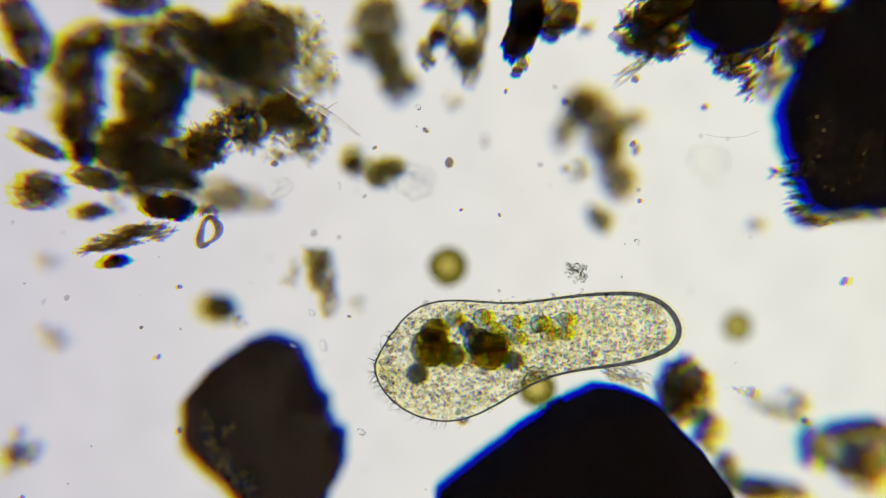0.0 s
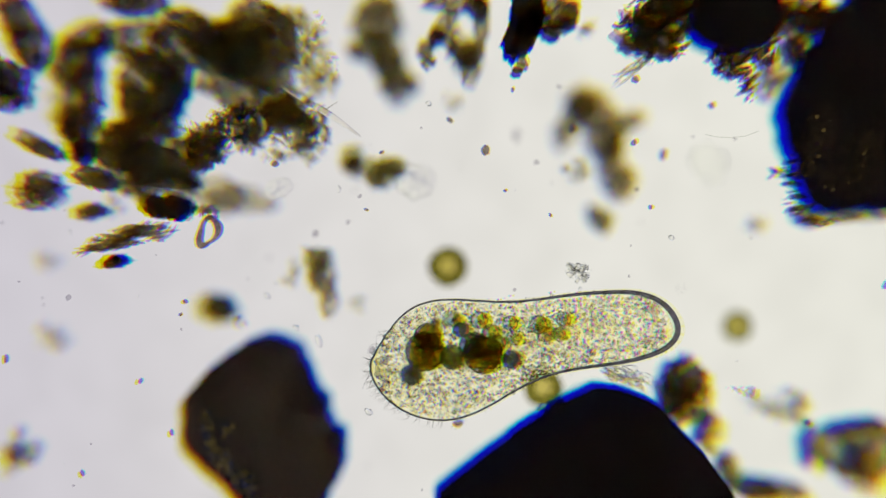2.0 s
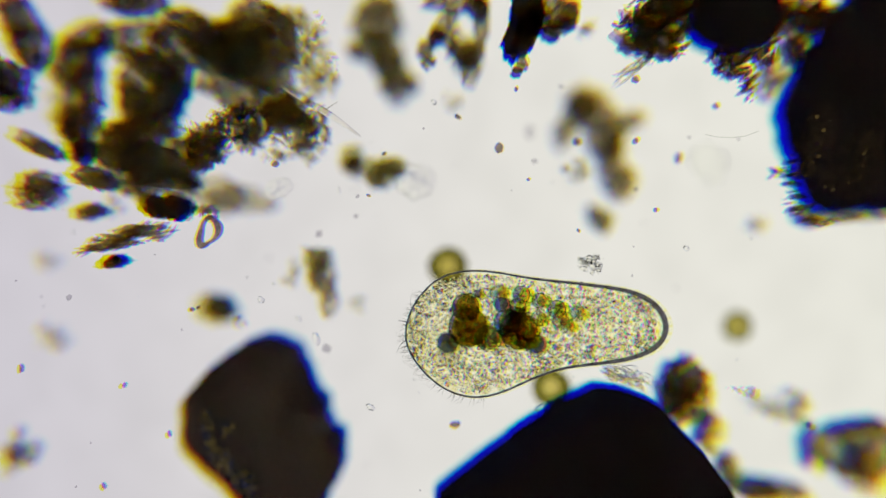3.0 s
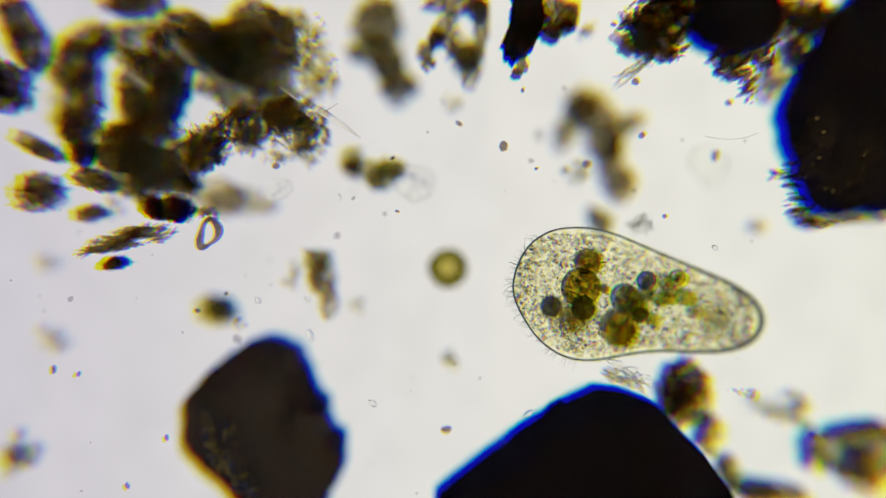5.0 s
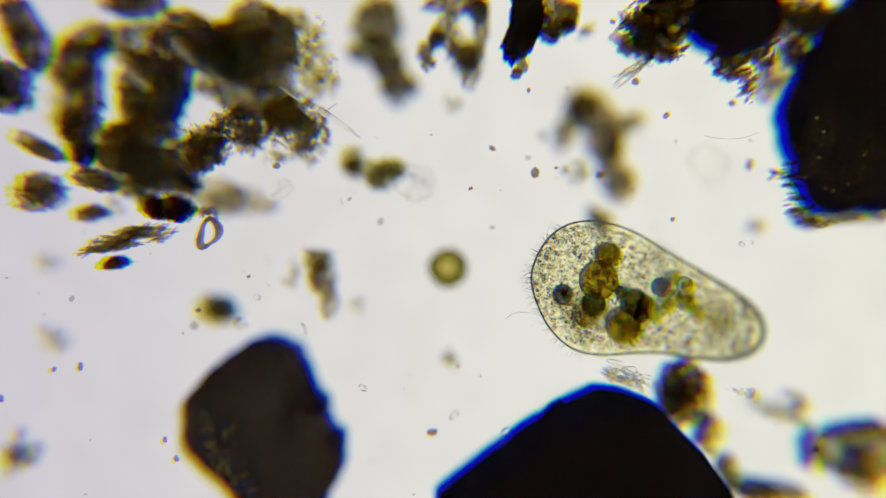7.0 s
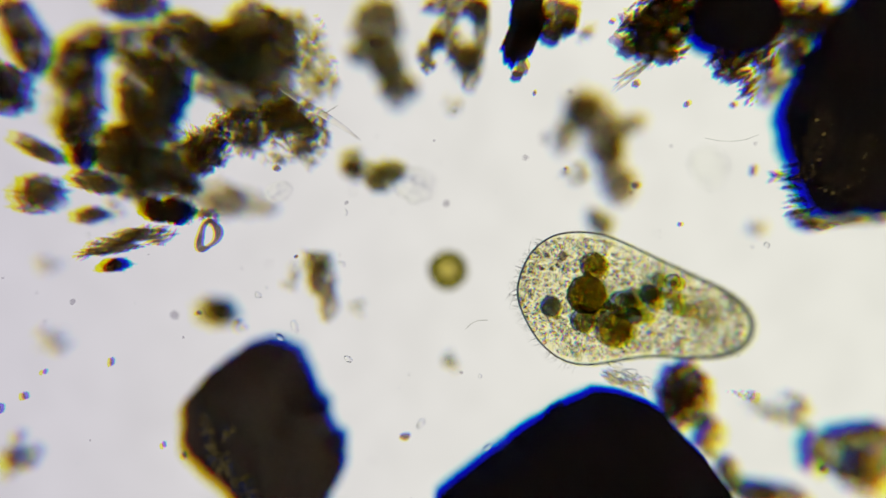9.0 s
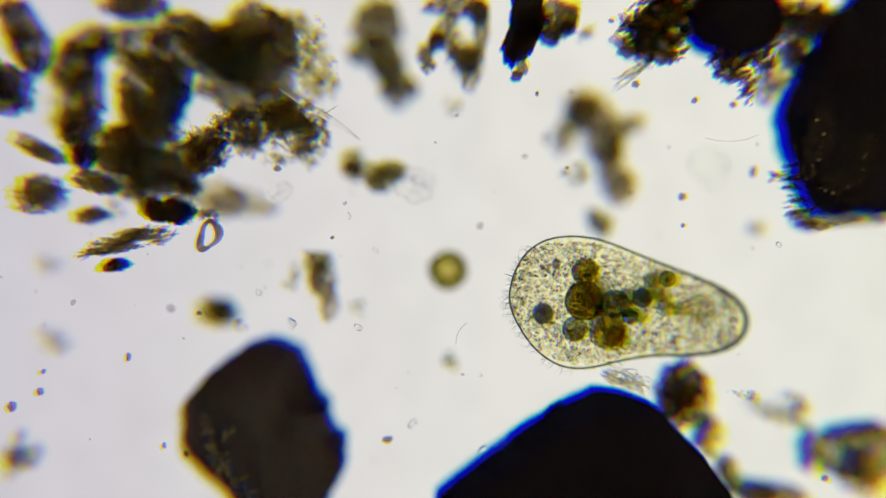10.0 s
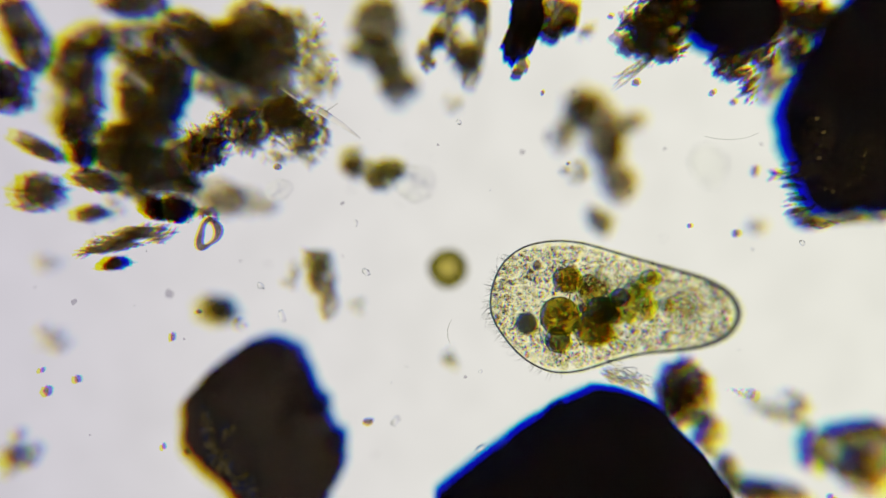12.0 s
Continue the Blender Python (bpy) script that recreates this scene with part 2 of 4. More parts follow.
def clods(spots, rng, thick):
    """Heaps of uneven clods that fill flat ellipses (x, y, rx, ry, angle)."""
    base, face = ICO[2]
    pieces = []
    for dx, dy, rx, ry, ang in spots:
        small = min(rx, ry)
        rx, ry = rx * 1.32, ry * 1.32
        for i in range(int((24 + 14 * rx * ry / small ** 2) * thick)):
            r = small * rng.uniform(0.12, 0.40)
            a, d = rng.uniform(0, 2 * math.pi), rng.random() ** 0.5
            c = flat_turn(ang) @ np.array([(rx - r * 0.6) * d * math.cos(a), (ry - r * 0.6) * d * math.sin(a), rng.normal() * small * 0.2]) + np.array([dx, -dy, 0])
            form = base * roughness(base, rng.uniform(0, 99), 0.32, 0.12, 1.7) * r * np.array([1.15, 0.9, 0.5])
            pieces.append(((form @ flat_turn(rng.uniform(0, 180)).T + c) * U, face))
    return joined(pieces)


def floc(x, y, z, lobes, count, size, label, name="debris_clump", category="debris", core=FLAKE, film_tint=FLAKE_TINT, seed=1, dark=(), shape=(1.45, 0.9, 0.4), jag=0.45, along=None, thick=1.0, murk=(), stain=(MURK, MURK_TINT), share=0.026):
    """A loose clump of debris: countless stained flakes, with denser lumps (x, y, rx, ry, angle) inside."""
    if len(label.split()) < 4:
        label += " in the water"
    if core is PALE and film_tint is FLAKE_TINT:
        film_tint = PALE_TINT
    ob = thing(name, at(x, y, z), label, category)
    if count:
        count, size = int(count * 1.55), size * 0.76
        if 0.033 < z < 0.05:
            lobes = [(a, b, c + (0.056 - z) / U * 0.15, *rest) for a, b, c, *rest in lobes]
        me = mesh_of("flake_mat", *flakes(lobes, count, size, np.random.default_rng(seed), shape, jag, along), smooth=False)
        fringed("flake_mat", me, x, y, ob, core, film_tint, "ragged translucent flakes", "stuff", share=share)
    if dark:
        me = mesh_of("dense_core", *clods(dark, np.random.default_rng(seed + 500), thick))
        fringed("dense_core", me, x, y, ob, CORE_DENSE, DENSE_TINT, "dense brown clods", "stuff")
    for i, (dx, dy, rx, ry, ang) in enumerate(murk):
        form = lump((dx, dy, 0), (rx, ry, min(rx, ry, 0.9 * z / U) * 0.6), ang, 0.22, 0.10, 4, seed * 3 + i, 1.8)
        fringed("lump", mesh_of("lump", *form), x, y, ob, *stain, "soft murky lump")
    return ob


def mass(x, y, z, label, lobes, seed, mat=0, along=33, rough=0.2, share=FRINGE):
    """A soft mass of organic matter: murky lumps (x, y on the field, half lengths, angle, stain), with streaky flakes in them."""
    if len(label.split()) < 4:
        label += " in the water"
    ob = thing("debris_clump", at(x, y, z), label, "debris")
    for i, (ax, ay, rx, ry, ang, stain) in enumerate(lobes):
        form = lump((ax - x, ay - y, 0), (rx, ry, min(rx, ry, 0.9 * z / U) * 0.6), ang, rough, 0.10, 4, seed * 3 + i, 1.8)
        fringed("lump", mesh_of("lump", *form), ax, ay, ob, stain, WATER, "soft murky lump", share=share)
    if mat:
        rng = np.random.default_rng(seed)
        lift = 12 if z > 0.03 else 4
        spots = [(ax - x, ay - y, lift, rx * 1.1, ry * 1.1, 10, ang) for ax, ay, rx, ry, ang, stain in lobes]
        me = mesh_of("flake_mat", *flakes(spots, mat, 5, rng, (2.3, 0.6, 0.4), 0.45, along), smooth=False)
        fringed("flake_mat", me, x, y, ob, FLAKE, FLAKE_TINT, "ragged translucent flakes", "stuff")
    return ob


# ---- the setting ----
def slab(name, x0, x1, y0, y1, z0, z1, material, label, category):
    bm = bmesh.new()
    bmesh.ops.create_cube(bm, size=1, matrix=Matrix.LocRotScale(((x0 + x1) / 2, (y0 + y1) / 2, (z0 + z1) / 2), None, (x1 - x0, y1 - y0, z1 - z0)))
    bmesh.ops.bevel(bm, geom=bm.edges[:], offset=0.004, segments=2, affect="EDGES")
    me = bpy.data.meshes.new(name)
    bm.to_mesh(me)
    bm.free()
    me.materials.append(material)
    return tagged(new(name, me), label, category, kind="structure")


slab("ground", -0.75, 0.75, -0.5, 0.5, -0.05, 0, SLIDE, "clear glass microscope slide under the water drop", "glass slide")
slab("backdrop", -1.02, 1.02, -0.76, 0.76, -2.05, -2.0, GLOW, "frosted field lamp under the slide, dimmer and bluer to the left", "lamp")

# ---- mineral grains ----
BROWN_GRAIN = grain(465, 760, 0.027, faceted([(177, 147), (-172, 147), (-143, 150), (-129, 146), (-131, 145), (-114, 161), (-92, 170), (-65, 171), (-28, 135), (-22, 127), (14, 160), (30, 164), (21, 158), (90, 178), (131, 131), (136, 127), (133, 127), (142, 134)], 36, 3, 0.014, 0.016, 36),
      "large dark brown mottled mineral grain with amber and blue edges", CORE_MOTTLED, MOTTLED_TINT, knobs=[(106, -50, 17, 20, 10), (134, 20, 17, 30, 10), (-58, -118, 24, 14, -35)])
grain(1040, 850, 0.046, faceted([(-160, 262), (-122, 159), (-119, 153), (-127, 156), (-115, 158), (-88, 173), (-68, 180), (-45, 184), (-42, 187), (-36, 198), (-23, 228), (84, 106), (98, 114), (166, 272)], 80, 5, 0.008, 0.008),
      "large jet black mineral grain with a blue upper edge", tilt=(0, -4))
ROUGH_GRAIN = grain(1530, 170, 0.034, faceted([(-133, 154), (-150, 135), (-150, 135), (-160, 142), (-180, 161), (164, 174), (166, 171), (136, 217), (92, 211), (85, 207), (36, 176), (0, 160), (-90, 210)], 38, 8, 0.022, 0.016),
      "very large rough black mineral grain with a blue edge")
grain(1300, 22, 0.034, lump((0, 0, 0), (88, 74, 50), 0, 0.09, 0.045, 5, 21), "rounded black mineral grain with blue and orange edges")

def flecks(ob, spots, count, size, seed, stains, along=None):
    """Tiny opaque flakes of several stains (name, stain, share), laid on a grain to imitate light coming through it."""
    rng = np.random.default_rng(seed)
    for name, stain, share in stains:
        me = mesh_of(name, *flakes(spots, int(count * share), size, rng, (1.6, 0.8, 0.2), 0.5, along), smooth=False)
        tagged(part(name, me, stain, ob, "tiny opaque flakes in place of light through the grain"), kind="stuff")


flecks(BROWN_GRAIN, [(-98, -8, 37, 12, 44, 2, -15), (-74, 52, 38, 18, 40, 2, -40), (-30, 92, 36, 24, 22, 2, 20), (-60, 0, 41, 14, 16, 2, 0)], 260, 3.6, 201, (("gold_speckle", GOLD_FLECK, 1.0), ("blue_speckle", BLUE_FLECK, 0.9)))
flecks(BROWN_GRAIN, [(-40, -60, 40, 60, 26, 2, -15), (-10, -30, 41, 60, 44, 2, 0), (60, 10, 41, 40, 50, 2, 0), (-20, 30, 41, 60, 40, 2, 0), (30, -100, 37, 50, 30, 2, 0), (40, 70, 39, 50, 30, 2, 0)], 900, 2.0, 203, (("brown_speckle", BROWN_FLECK, 1.0),))
flecks(ROUGH_GRAIN, [(-95, 110, 38, 40, 50, 2, 0), (-30, 150, 38, 60, 34, 2, 0), (10, 95, 41, 60, 36, 2, 0), (-80, 50, 41, 40, 40, 2, 0)], 700, 1.9, 202, (("rust_speckle", RUST_FLECK, 1.0), ("gold_speckle", GOLD_FLECK, 0.05)), -20)

# ---- debris on and beside the grains ----
floc(1395, 330, 0.056, [(2, -16, 0, 14, 48, 20, 0), (14, 40, 0, 20, 28, 20, 0), (-22, -28, 0, 12, 14, 12, 0), (60, 62, 0, 50, 8, 12, 0)], 70, 6.5, "ragged blue and amber flakes on the edge of a black grain", seed=31, core=FLAKE, film_tint=FLAKE_TINT, shape=(1.8, 0.6, 0.5), along=-10)
floc(1300, 110, 0.055, [(-10, 0, 0, 40, 30, 20, 30), (20, 35, 0, 14, 42, 15, -20), (60, -30, 0, 20, 40, 20, 0), (40, -10, 0, 30, 18, 15, 0)], 150, 7, "ragged yellow and blue flakes under a black grain", seed=32, shape=(2.0, 0.65, 0.45), along=-42, core=FLAKE_DARK, film_tint=FLAKE_DARK_TINT, dark=[(-15, 10, 22, 14, 40)])
floc(1155, 55, 0.062, [(0, -10, 0, 62, 58, 25, 0), (10, 30, 0, 55, 20, 15, 10), (30, -50, 0, 60, 25, 20, 0)], 330, 7, "ragged dark brown clump with blue and gold flakes", seed=33, shape=(2.0, 0.65, 0.45), along=-42, core=FLAKE_DARK, film_tint=FLAKE_DARK_TINT, thick=0.7, dark=[(-8, 5, 48, 38, 10), (25, -40, 34, 26, 0), (-20, 20, 30, 16, 10)], murk=[(-4, -4, 34, 24, 10), (24, -40, 28, 24, 0)], stain=(DEEP, WATER))
floc(1125, 122, 0.06, [(0, 0, 0, 48, 12, 10, -35)], 45, 6, "wispy bundle of pale fibres", category="fibre", seed=34, shape=(2.8, 0.35, 0.35), along=-38, core=PALE)
floc(1425, 40, 0.04, [(0, -10, 0, 48, 34, 20, 0), (-15, 50, 0, 26, 44, 20, 0), (30, 20, 0, 24, 40, 20, 0)], 230, 8, "yellow and violet flakes between two grains", seed=35, shape=(2.0, 0.65, 0.45), along=-42, core=FLAKE_DARK, film_tint=FLAKE_DARK_TINT, dark=[(0, -15, 30, 16, 0), (-14, 40, 14, 26, 0)], thick=0.4)
floc(1215, 20, 0.045, [(0, 0, 0, 26, 44, 20, 0)], 110, 7, "ragged brown flakes beside a round grain", seed=73, dark=[(0, 0, 18, 30, 0)], thick=0.4)
floc(1105, 670, 0.055, [(0, 0, 0, 42, 15, 14, 12), (-26, -12, 0, 12, 18, 10, 0), (20, 10, 0, 34, 10, 10, 25)], 30, 6, "small grey flakes on top of a black grain", seed=36, shape=(2.0, 0.65, 0.45), along=25, core=PALE)
floc(1108, 664, 0.058, [(0, 0, 0, 44, 14, 12, 14), (-24, -10, 0, 14, 18, 10, 0)], 34, 8, "clear glassy flakes on top of a black grain", seed=103, core=FACET, shape=(1.7, 0.8, 0.5), along=25)
floc(975, 722, 0.055, [(0, 0, 0, 30, 9, 9, -35)], 30, 5, "tiny dark crumbs on the edge of a black grain", seed=37, core=FLAKE_DARK, film_tint=FLAKE_DARK_TINT)
floc(1206, 690, 0.035, [(0, 0, 0, 50, 62, 30, 0)], 460, 6.5, "fuzzy dark brown ball of fine needles", category="debris ball", seed=38, share=0.045, core=FLAKE_DARK, film_tint=FLAKE_DARK_TINT, shape=(1.6, 0.6, 0.55), dark=[(-12, -4, 30, 42, 0)], thick=0.6, murk=[(2, 4, 44, 54, 0)], stain=(TAN, WATER))
mass(1248, 754, 0.03, "blurred brown and yellow crumb beside the black grain", [(1243, 756, 13, 30, 25, DEEP), (1256, 760, 16, 26, 25, TAN)], 39, 14, -30, share=0.055)
floc(1310, 692, 0.06, [(0, 0, 0, 34, 9, 8, 12), (18, 4, 0, 12, 10, 8, 0)], 16, 5.5, "row of small violet and yellow crumbs", seed=40, core=PALE, film_tint=PALE_OLIVE)
floc(1405, 712, 0.03, [(0, 0, 0, 32, 26, 14, 30)], 40, 9, "blurred pale tan crumb", seed=41, core=PALE)
# The dark crescents and the wide step draw the lens's blue edge fringe.
mass(1496, 806, 0.022, "large blurred tan clump with a blue rim", [(1430, 790, 16, 36, 6, DEEP), (1510, 752, 50, 13, -6, DEEP), (1462, 768, 20, 9, 10, SOFT), (1486, 800, 50, 34, 35, SOFT), (1540, 800, 44, 56, 0, SOFT), (1512, 838, 46, 26, 35, TAN), (1530, 820, 30, 30, 0, TAN)], 42, 90, 20, share=0.055)
mass(1500, 382, 0.034, "pale violet and yellow debris under a black grain", [(1478, 384, 46, 12, 0, TAN), (1540, 378, 44, 14, 0, TAN), (1424, 388, 24, 14, 20, TAN)], 101, 60, -10)
mass(978, 720, 0.05, "black knobbly crumb on the edge of a black grain", [(976, 722, 13, 10, -35, BLACK), (986, 714, 10, 8, -20, BLACK)], 102, 8, -35)
mass(1390, 95, 0.036, "pale yellow and violet debris between two grains", [(1398, 55, 30, 36, 0, TAN), (1376, 115, 22, 40, 20, TAN), (1352, 150, 18, 30, 0, TAN), (1405, 20, 34, 18, 0, TAN)], 96, 50, -42)
mass(1345, 862, 0.022, "blurred dark violet clump", [(1338, 864, 38, 22, 10, DEEP), (1372, 866, 40, 20, 10, TAN), (1400, 872, 26, 16, 0, SOFT)], 43, 40, 10)
floc(1370, 725, 0.028, [(0, 0, 0, 75, 16, 12, 25)], 60, 9, "faint blurred string of pale crumbs", seed=80, core=PALE)
mass(147, 268, 0.045, "black crumb at the edge of a clump", [(147, 266, 19, 22, 0, BLACK), (150, 280, 16, 16, 0, DEEP)], 85, 16)
floc(1285, 830, 0.03, [(0, 0, 0, 26, 40, 14, -35)], 50, 9, "blurred tan crumbs beside the black grain", seed=86, dark=[(0, 10, 16, 22, -35)], thick=0.5)
floc(1255, 800, 0.03, [(0, 0, 0, 20, 26, 12, -35)], 16, 8, "blurred pale yellow crumb beside the black grain", seed=44, core=PALE)

# ---- debris, upper left ----
floc(45, 55, 0.036, [(0, 0, 0, 72, 34, 25, 62)], 60, 9, "dark brown elongated clump with an amber edge", seed=2, dark=[(0, 0, 66, 32, 62)], thick=0.5, murk=[(0, 0, 66, 32, 62)], stain=(RING_CORE, RING_TINT))
floc(8, 150, 0.045, [(0, 0, 0, 45, 38, 20, 20)], 20, 8, "black wedge-shaped crumb with a blue edge", seed=3, dark=[(0, 0, 46, 38, 25), (-5, -5, 30, 24, 25)], thick=0.5, murk=[(0, 0, 46, 38, 25), (-5, -5, 30, 24, 25)], stain=(RING_CORE, RING_TINT))
floc(240, 5, 0.034, [(0, 0, 0, 52, 24, 18, 0)], 40, 8, "dark violet-brown clump", seed=4, dark=[(0, 0, 50, 24, 0)], thick=0.5, murk=[(0, 0, 50, 24, 0)], stain=(RING_CORE, RING_TINT))
mass(160, 140, 0.034, "brown translucent arm of organic debris", [(150, 72, 52, 22, -24, SOFT), (232, 64, 60, 24, -8, SOFT), (137, 115, 32, 40, 0, SOFT), (150, 165, 33, 50, 0, SOFT),
     (160, 135, 22, 56, 5, TAN), (140, 215, 40, 28, 10, SOFT), (172, 84, 26, 18, -30, DEEP), (120, 130, 26, 34, 0, TAN)], 5, 270)
mass(270, 140, 0.038, "dark brown column of organic debris with a yellow edge", [(264, 150, 48, 60, 0, SOFT), (302, 152, 36, 52, 10, DEEP), (312, 160, 24, 32, 0, DEEP), (250, 108, 38, 20, 20, SOFT),
     (236, 188, 22, 42, 0, SOFT), (292, 78, 28, 32, 20, TAN), (280, 190, 44, 26, 0, SOFT)], 6, 330)
mass(255, 275, 0.040, "large dense dark clump of organic debris", [(252, 278, 80, 60, 0, TAN), (262, 286, 50, 36, 0, DEEP), (212, 262, 40, 38, 0, SOFT),
     (328, 285, 26, 40, 0, SOFT), (265, 226, 52, 22, -15, SOFT), (250, 236, 58, 24, 0, SOFT), (300, 318, 46, 20, 10, SOFT)], 7, 450)
mass(420, 85, 0.035, "large dark olive clump of organic debris", [(418, 85, 70, 52, 0, SOFT), (410, 90, 50, 40, 10, DEEP), (398, 80, 36, 34, 0, DEEP), (482, 112, 46, 46, 0, TAN), (470, 140, 48, 30, -10, TAN),
     (458, 36, 46, 36, 15, SOFT), (335, 44, 48, 24, 15, SOFT), (345, 84, 36, 38, 0, SOFT), (388, 145, 40, 18, 5, TAN), (455, 105, 46, 50, 0, TAN), (500, 60, 26, 40, 0, TAN), (428, 182, 40, 20, 8, SOFT), (492, 166, 40, 18, 0, SOFT), (440, 120, 60, 36, 0, TAN), (432, 66, 44, 38, 0, TAN), (362, 74, 38, 30, 0, SOFT), (372, 158, 26, 12, 10, SOFT)], 9, 570)
floc(330, 42, 0.053, [(0, 0, 0, 46, 24, 14, 15), (30, 14, 0, 30, 22, 12, 0)], 110, 6, "granular ochre debris on top of a clump", seed=97, shape=(1.9, 0.65, 0.45), along=33)
floc(505, 80, 0.053, [(0, 0, 0, 26, 52, 14, -15), (-20, -50, 0, 40, 18, 12, 10)], 130, 6, "granular olive debris along the edge of a clump", seed=98, shape=(1.9, 0.65, 0.45), along=33)
floc(435, 195, 0.055, [(0, 0, 0, 44, 20, 12, 0)], 60, 5.5, "granular olive debris beside a gap", seed=99)
floc(265, 110, 0.053, [(0, 0, 0, 44, 24, 12, 20), (20, -34, 0, 30, 22, 12, 0)], 90, 6, "granular brown debris on a dark column", seed=100, shape=(1.9, 0.65, 0.45), along=33)
floc(180, 215, 0.053, [(-40, 20, 0, 36, 22, 10, 10), (-20, -20, 0, 24, 30, 10, 0)], 60, 6, "crisp brown flakes on a translucent arm", seed=104, shape=(2.0, 0.6, 0.45), along=20)
floc(340, 245, 0.056, [(0, 0, 0, 22, 40, 10, -20), (-20, 40, 0, 26, 30, 10, 0)], 45, 6, "crisp dark flakes at the edge of a dense clump", seed=105, shape=(2.0, 0.6, 0.45), along=40)
floc(560, 60, 0.055, [(0, 0, 0, 14, 40, 8, 20), (-30, 30, 0, 18, 40, 8, 0), (20, 60, 0, 22, 30, 8, 0)], 60, 5, "scattered tiny pale grains beside a clump", seed=106, core=PALE, film_tint=PALE_OLIVE)
floc(365, 270, 0.06, [(0, 0, 0, 22, 36, 20, 0), (-20, -20, 0, 18, 18, 12, 0)], 120, 6, "crisp dark flakes at the edge of a clump", seed=8, dark=[(-2, 0, 14, 26, 0)])
floc(140, 235, 0.036, [(0, 0, 0, 46, 40, 20, 0), (40, 30, 0, 30, 20, 15, 0)], 160, 7, "grey-brown flaky debris", seed=76, dark=[(5, 5, 28, 22, 0)], thick=0.5)
floc(215, 345, 0.04, [(0, -20, 0, 50, 22, 15, 10), (50, 0, 0, 26, 22, 15, 0)], 130, 7, "loose brown flakes under a clump", seed=77, dark=[(40, -10, 22, 16, 0)], thick=0.5)
floc(330, 320, 0.04, [(0, 0, 0, 40, 26, 15, 20)], 90, 7, "loose dark flakes under a clump", seed=78, dark=[(0, 0, 26, 16, 20)], thick=0.5)
floc(370, 262, 0.052, [(0, 0, 0, 40, 40, 18, 0)], 200, 7, "granular dark flakes beside a gap", seed=88, dark=[(-10, 10, 24, 28, 0)], thick=0.6)
floc(110, 185, 0.026, [(0, 0, 0, 24, 40, 14, 0), (-5, -60, 0, 20, 24, 12, 0)], 60, 8, "blurred grey flaky debris", seed=79, core=PALE)
floc(545, 95, 0.036, [(0, 0, 0, 46, 72, 30, -20), (-30, -60, 0, 30, 26, 20, 0), (28, 55, 0, 32, 24, 15, 0)], 230, 9, "fine pale granular debris", seed=10, core=PALE, film_tint=PALE_OLIVE)
floc(405, 222, 0.06, [(0, 0, 0, 40, 38, 20, 0), (25, -20, 0, 26, 18, 15, 0)], 230, 6, "granular olive debris", seed=11)
floc(518, 212, 0.05, [(6, 6, 0, 66, 52, 25, 15), (-20, -25, 0, 40, 20, 15, 0)], 480, 6.5, "granular dark olive clump beside a needle", seed=12, dark=[(-12, -8, 36, 24, 10), (34, 14, 14, 16, 0)], thick=0.6, murk=[(-12, -8, 36, 24, 10), (34, 14, 14, 16, 0)])
floc(455, 222, 0.048, [(0, 0, 0, 44, 30, 20, -30), (-10, 24, 0, 30, 26, 15, 0)], 200, 6.5, "granular olive-brown debris between two clumps", seed=92, dark=[(-8, 10, 24, 20, 0)], thick=0.5)
floc(548, 262, 0.045, [(0, 0, 0, 34, 26, 14, 20)], 90, 7, "pale olive granular debris under a clump", seed=93, core=PALE)
floc(490, 275, 0.05, [(0, 0, 0, 30, 16, 12, 0)], 50, 6, "pale granular crumb", seed=13, core=PALE)
mass(410, 348, 0.026, "faint blurred grey cloud of debris", [(384, 344, 50, 34, 15, HAZE), (436, 352, 44, 24, 15, HAZE), (400, 352, 36, 24, 10, HAZE), (470, 362, 24, 16, 0, HAZE)], 14, 60)
mass(72, 260, 0.046, "amber and brown spindle-shaped crumb", [(70, 258, 44, 15, 27, SOFT), (84, 266, 30, 13, 25, SOFT)], 15, 40, 25)
mass(78, 336, 0.046, "fuzzy brown crumb with amber and violet edges", [(76, 332, 34, 28, 0, SOFT), (62, 342, 32, 30, 0, TAN), (92, 345, 26, 22, 0, TAN)], 16, 90, 12)
mass(172, 317, 0.05, "small dark grey-brown crumb", [(170, 316, 38, 17, 14, SOFT), (184, 322, 24, 13, 14, SOFT)], 17, 40, 14)
mass(165, 376, 0.045, "small grey crumb", [(163, 376, 26, 14, -10, SOFT), (172, 374, 20, 12, 0, TAN)], 18, 16, 0)
floc(205, 360, 0.035, [(0, 0, 0, 30, 22, 12, 0)], 26, 7, "pale blurred violet crumb", seed=19, core=PALE)
floc(302, 366, 0.058, [(0, 0, 0, 44, 24, 16, 15)], 90, 7, "black ragged crumb", seed=20, dark=[(14, 2, 24, 20, 10), (-24, 2, 20, 15, 10), (12, 0, 18, 14, 0)], thick=0.8, murk=[(14, 2, 24, 20, 10), (-24, 2, 20, 15, 10), (12, 0, 18, 14, 0)], stain=(CORE, AMBER_TINT))
floc(228, 420, 0.06, [(0, 0, 0, 86, 20, 12, -12), (-70, 20, 0, 26, 8, 8, -10)], 100, 8, "long bundle of grey and amber flakes", seed=22, shape=(2.6, 0.6, 0.4), along=-12)
mass(207, 462, 0.054, "tiny black crumb with a blue edge", [(209, 461, 17, 11, 0, BLACK), (198, 466, 14, 9, 0, DEEP)], 23, 10, 0)
floc(105, 90, 0.03, [(0, 0, 0, 20, 22, 12, 0)], 14, 7, "faint blurred crumb", seed=24, core=PALE)

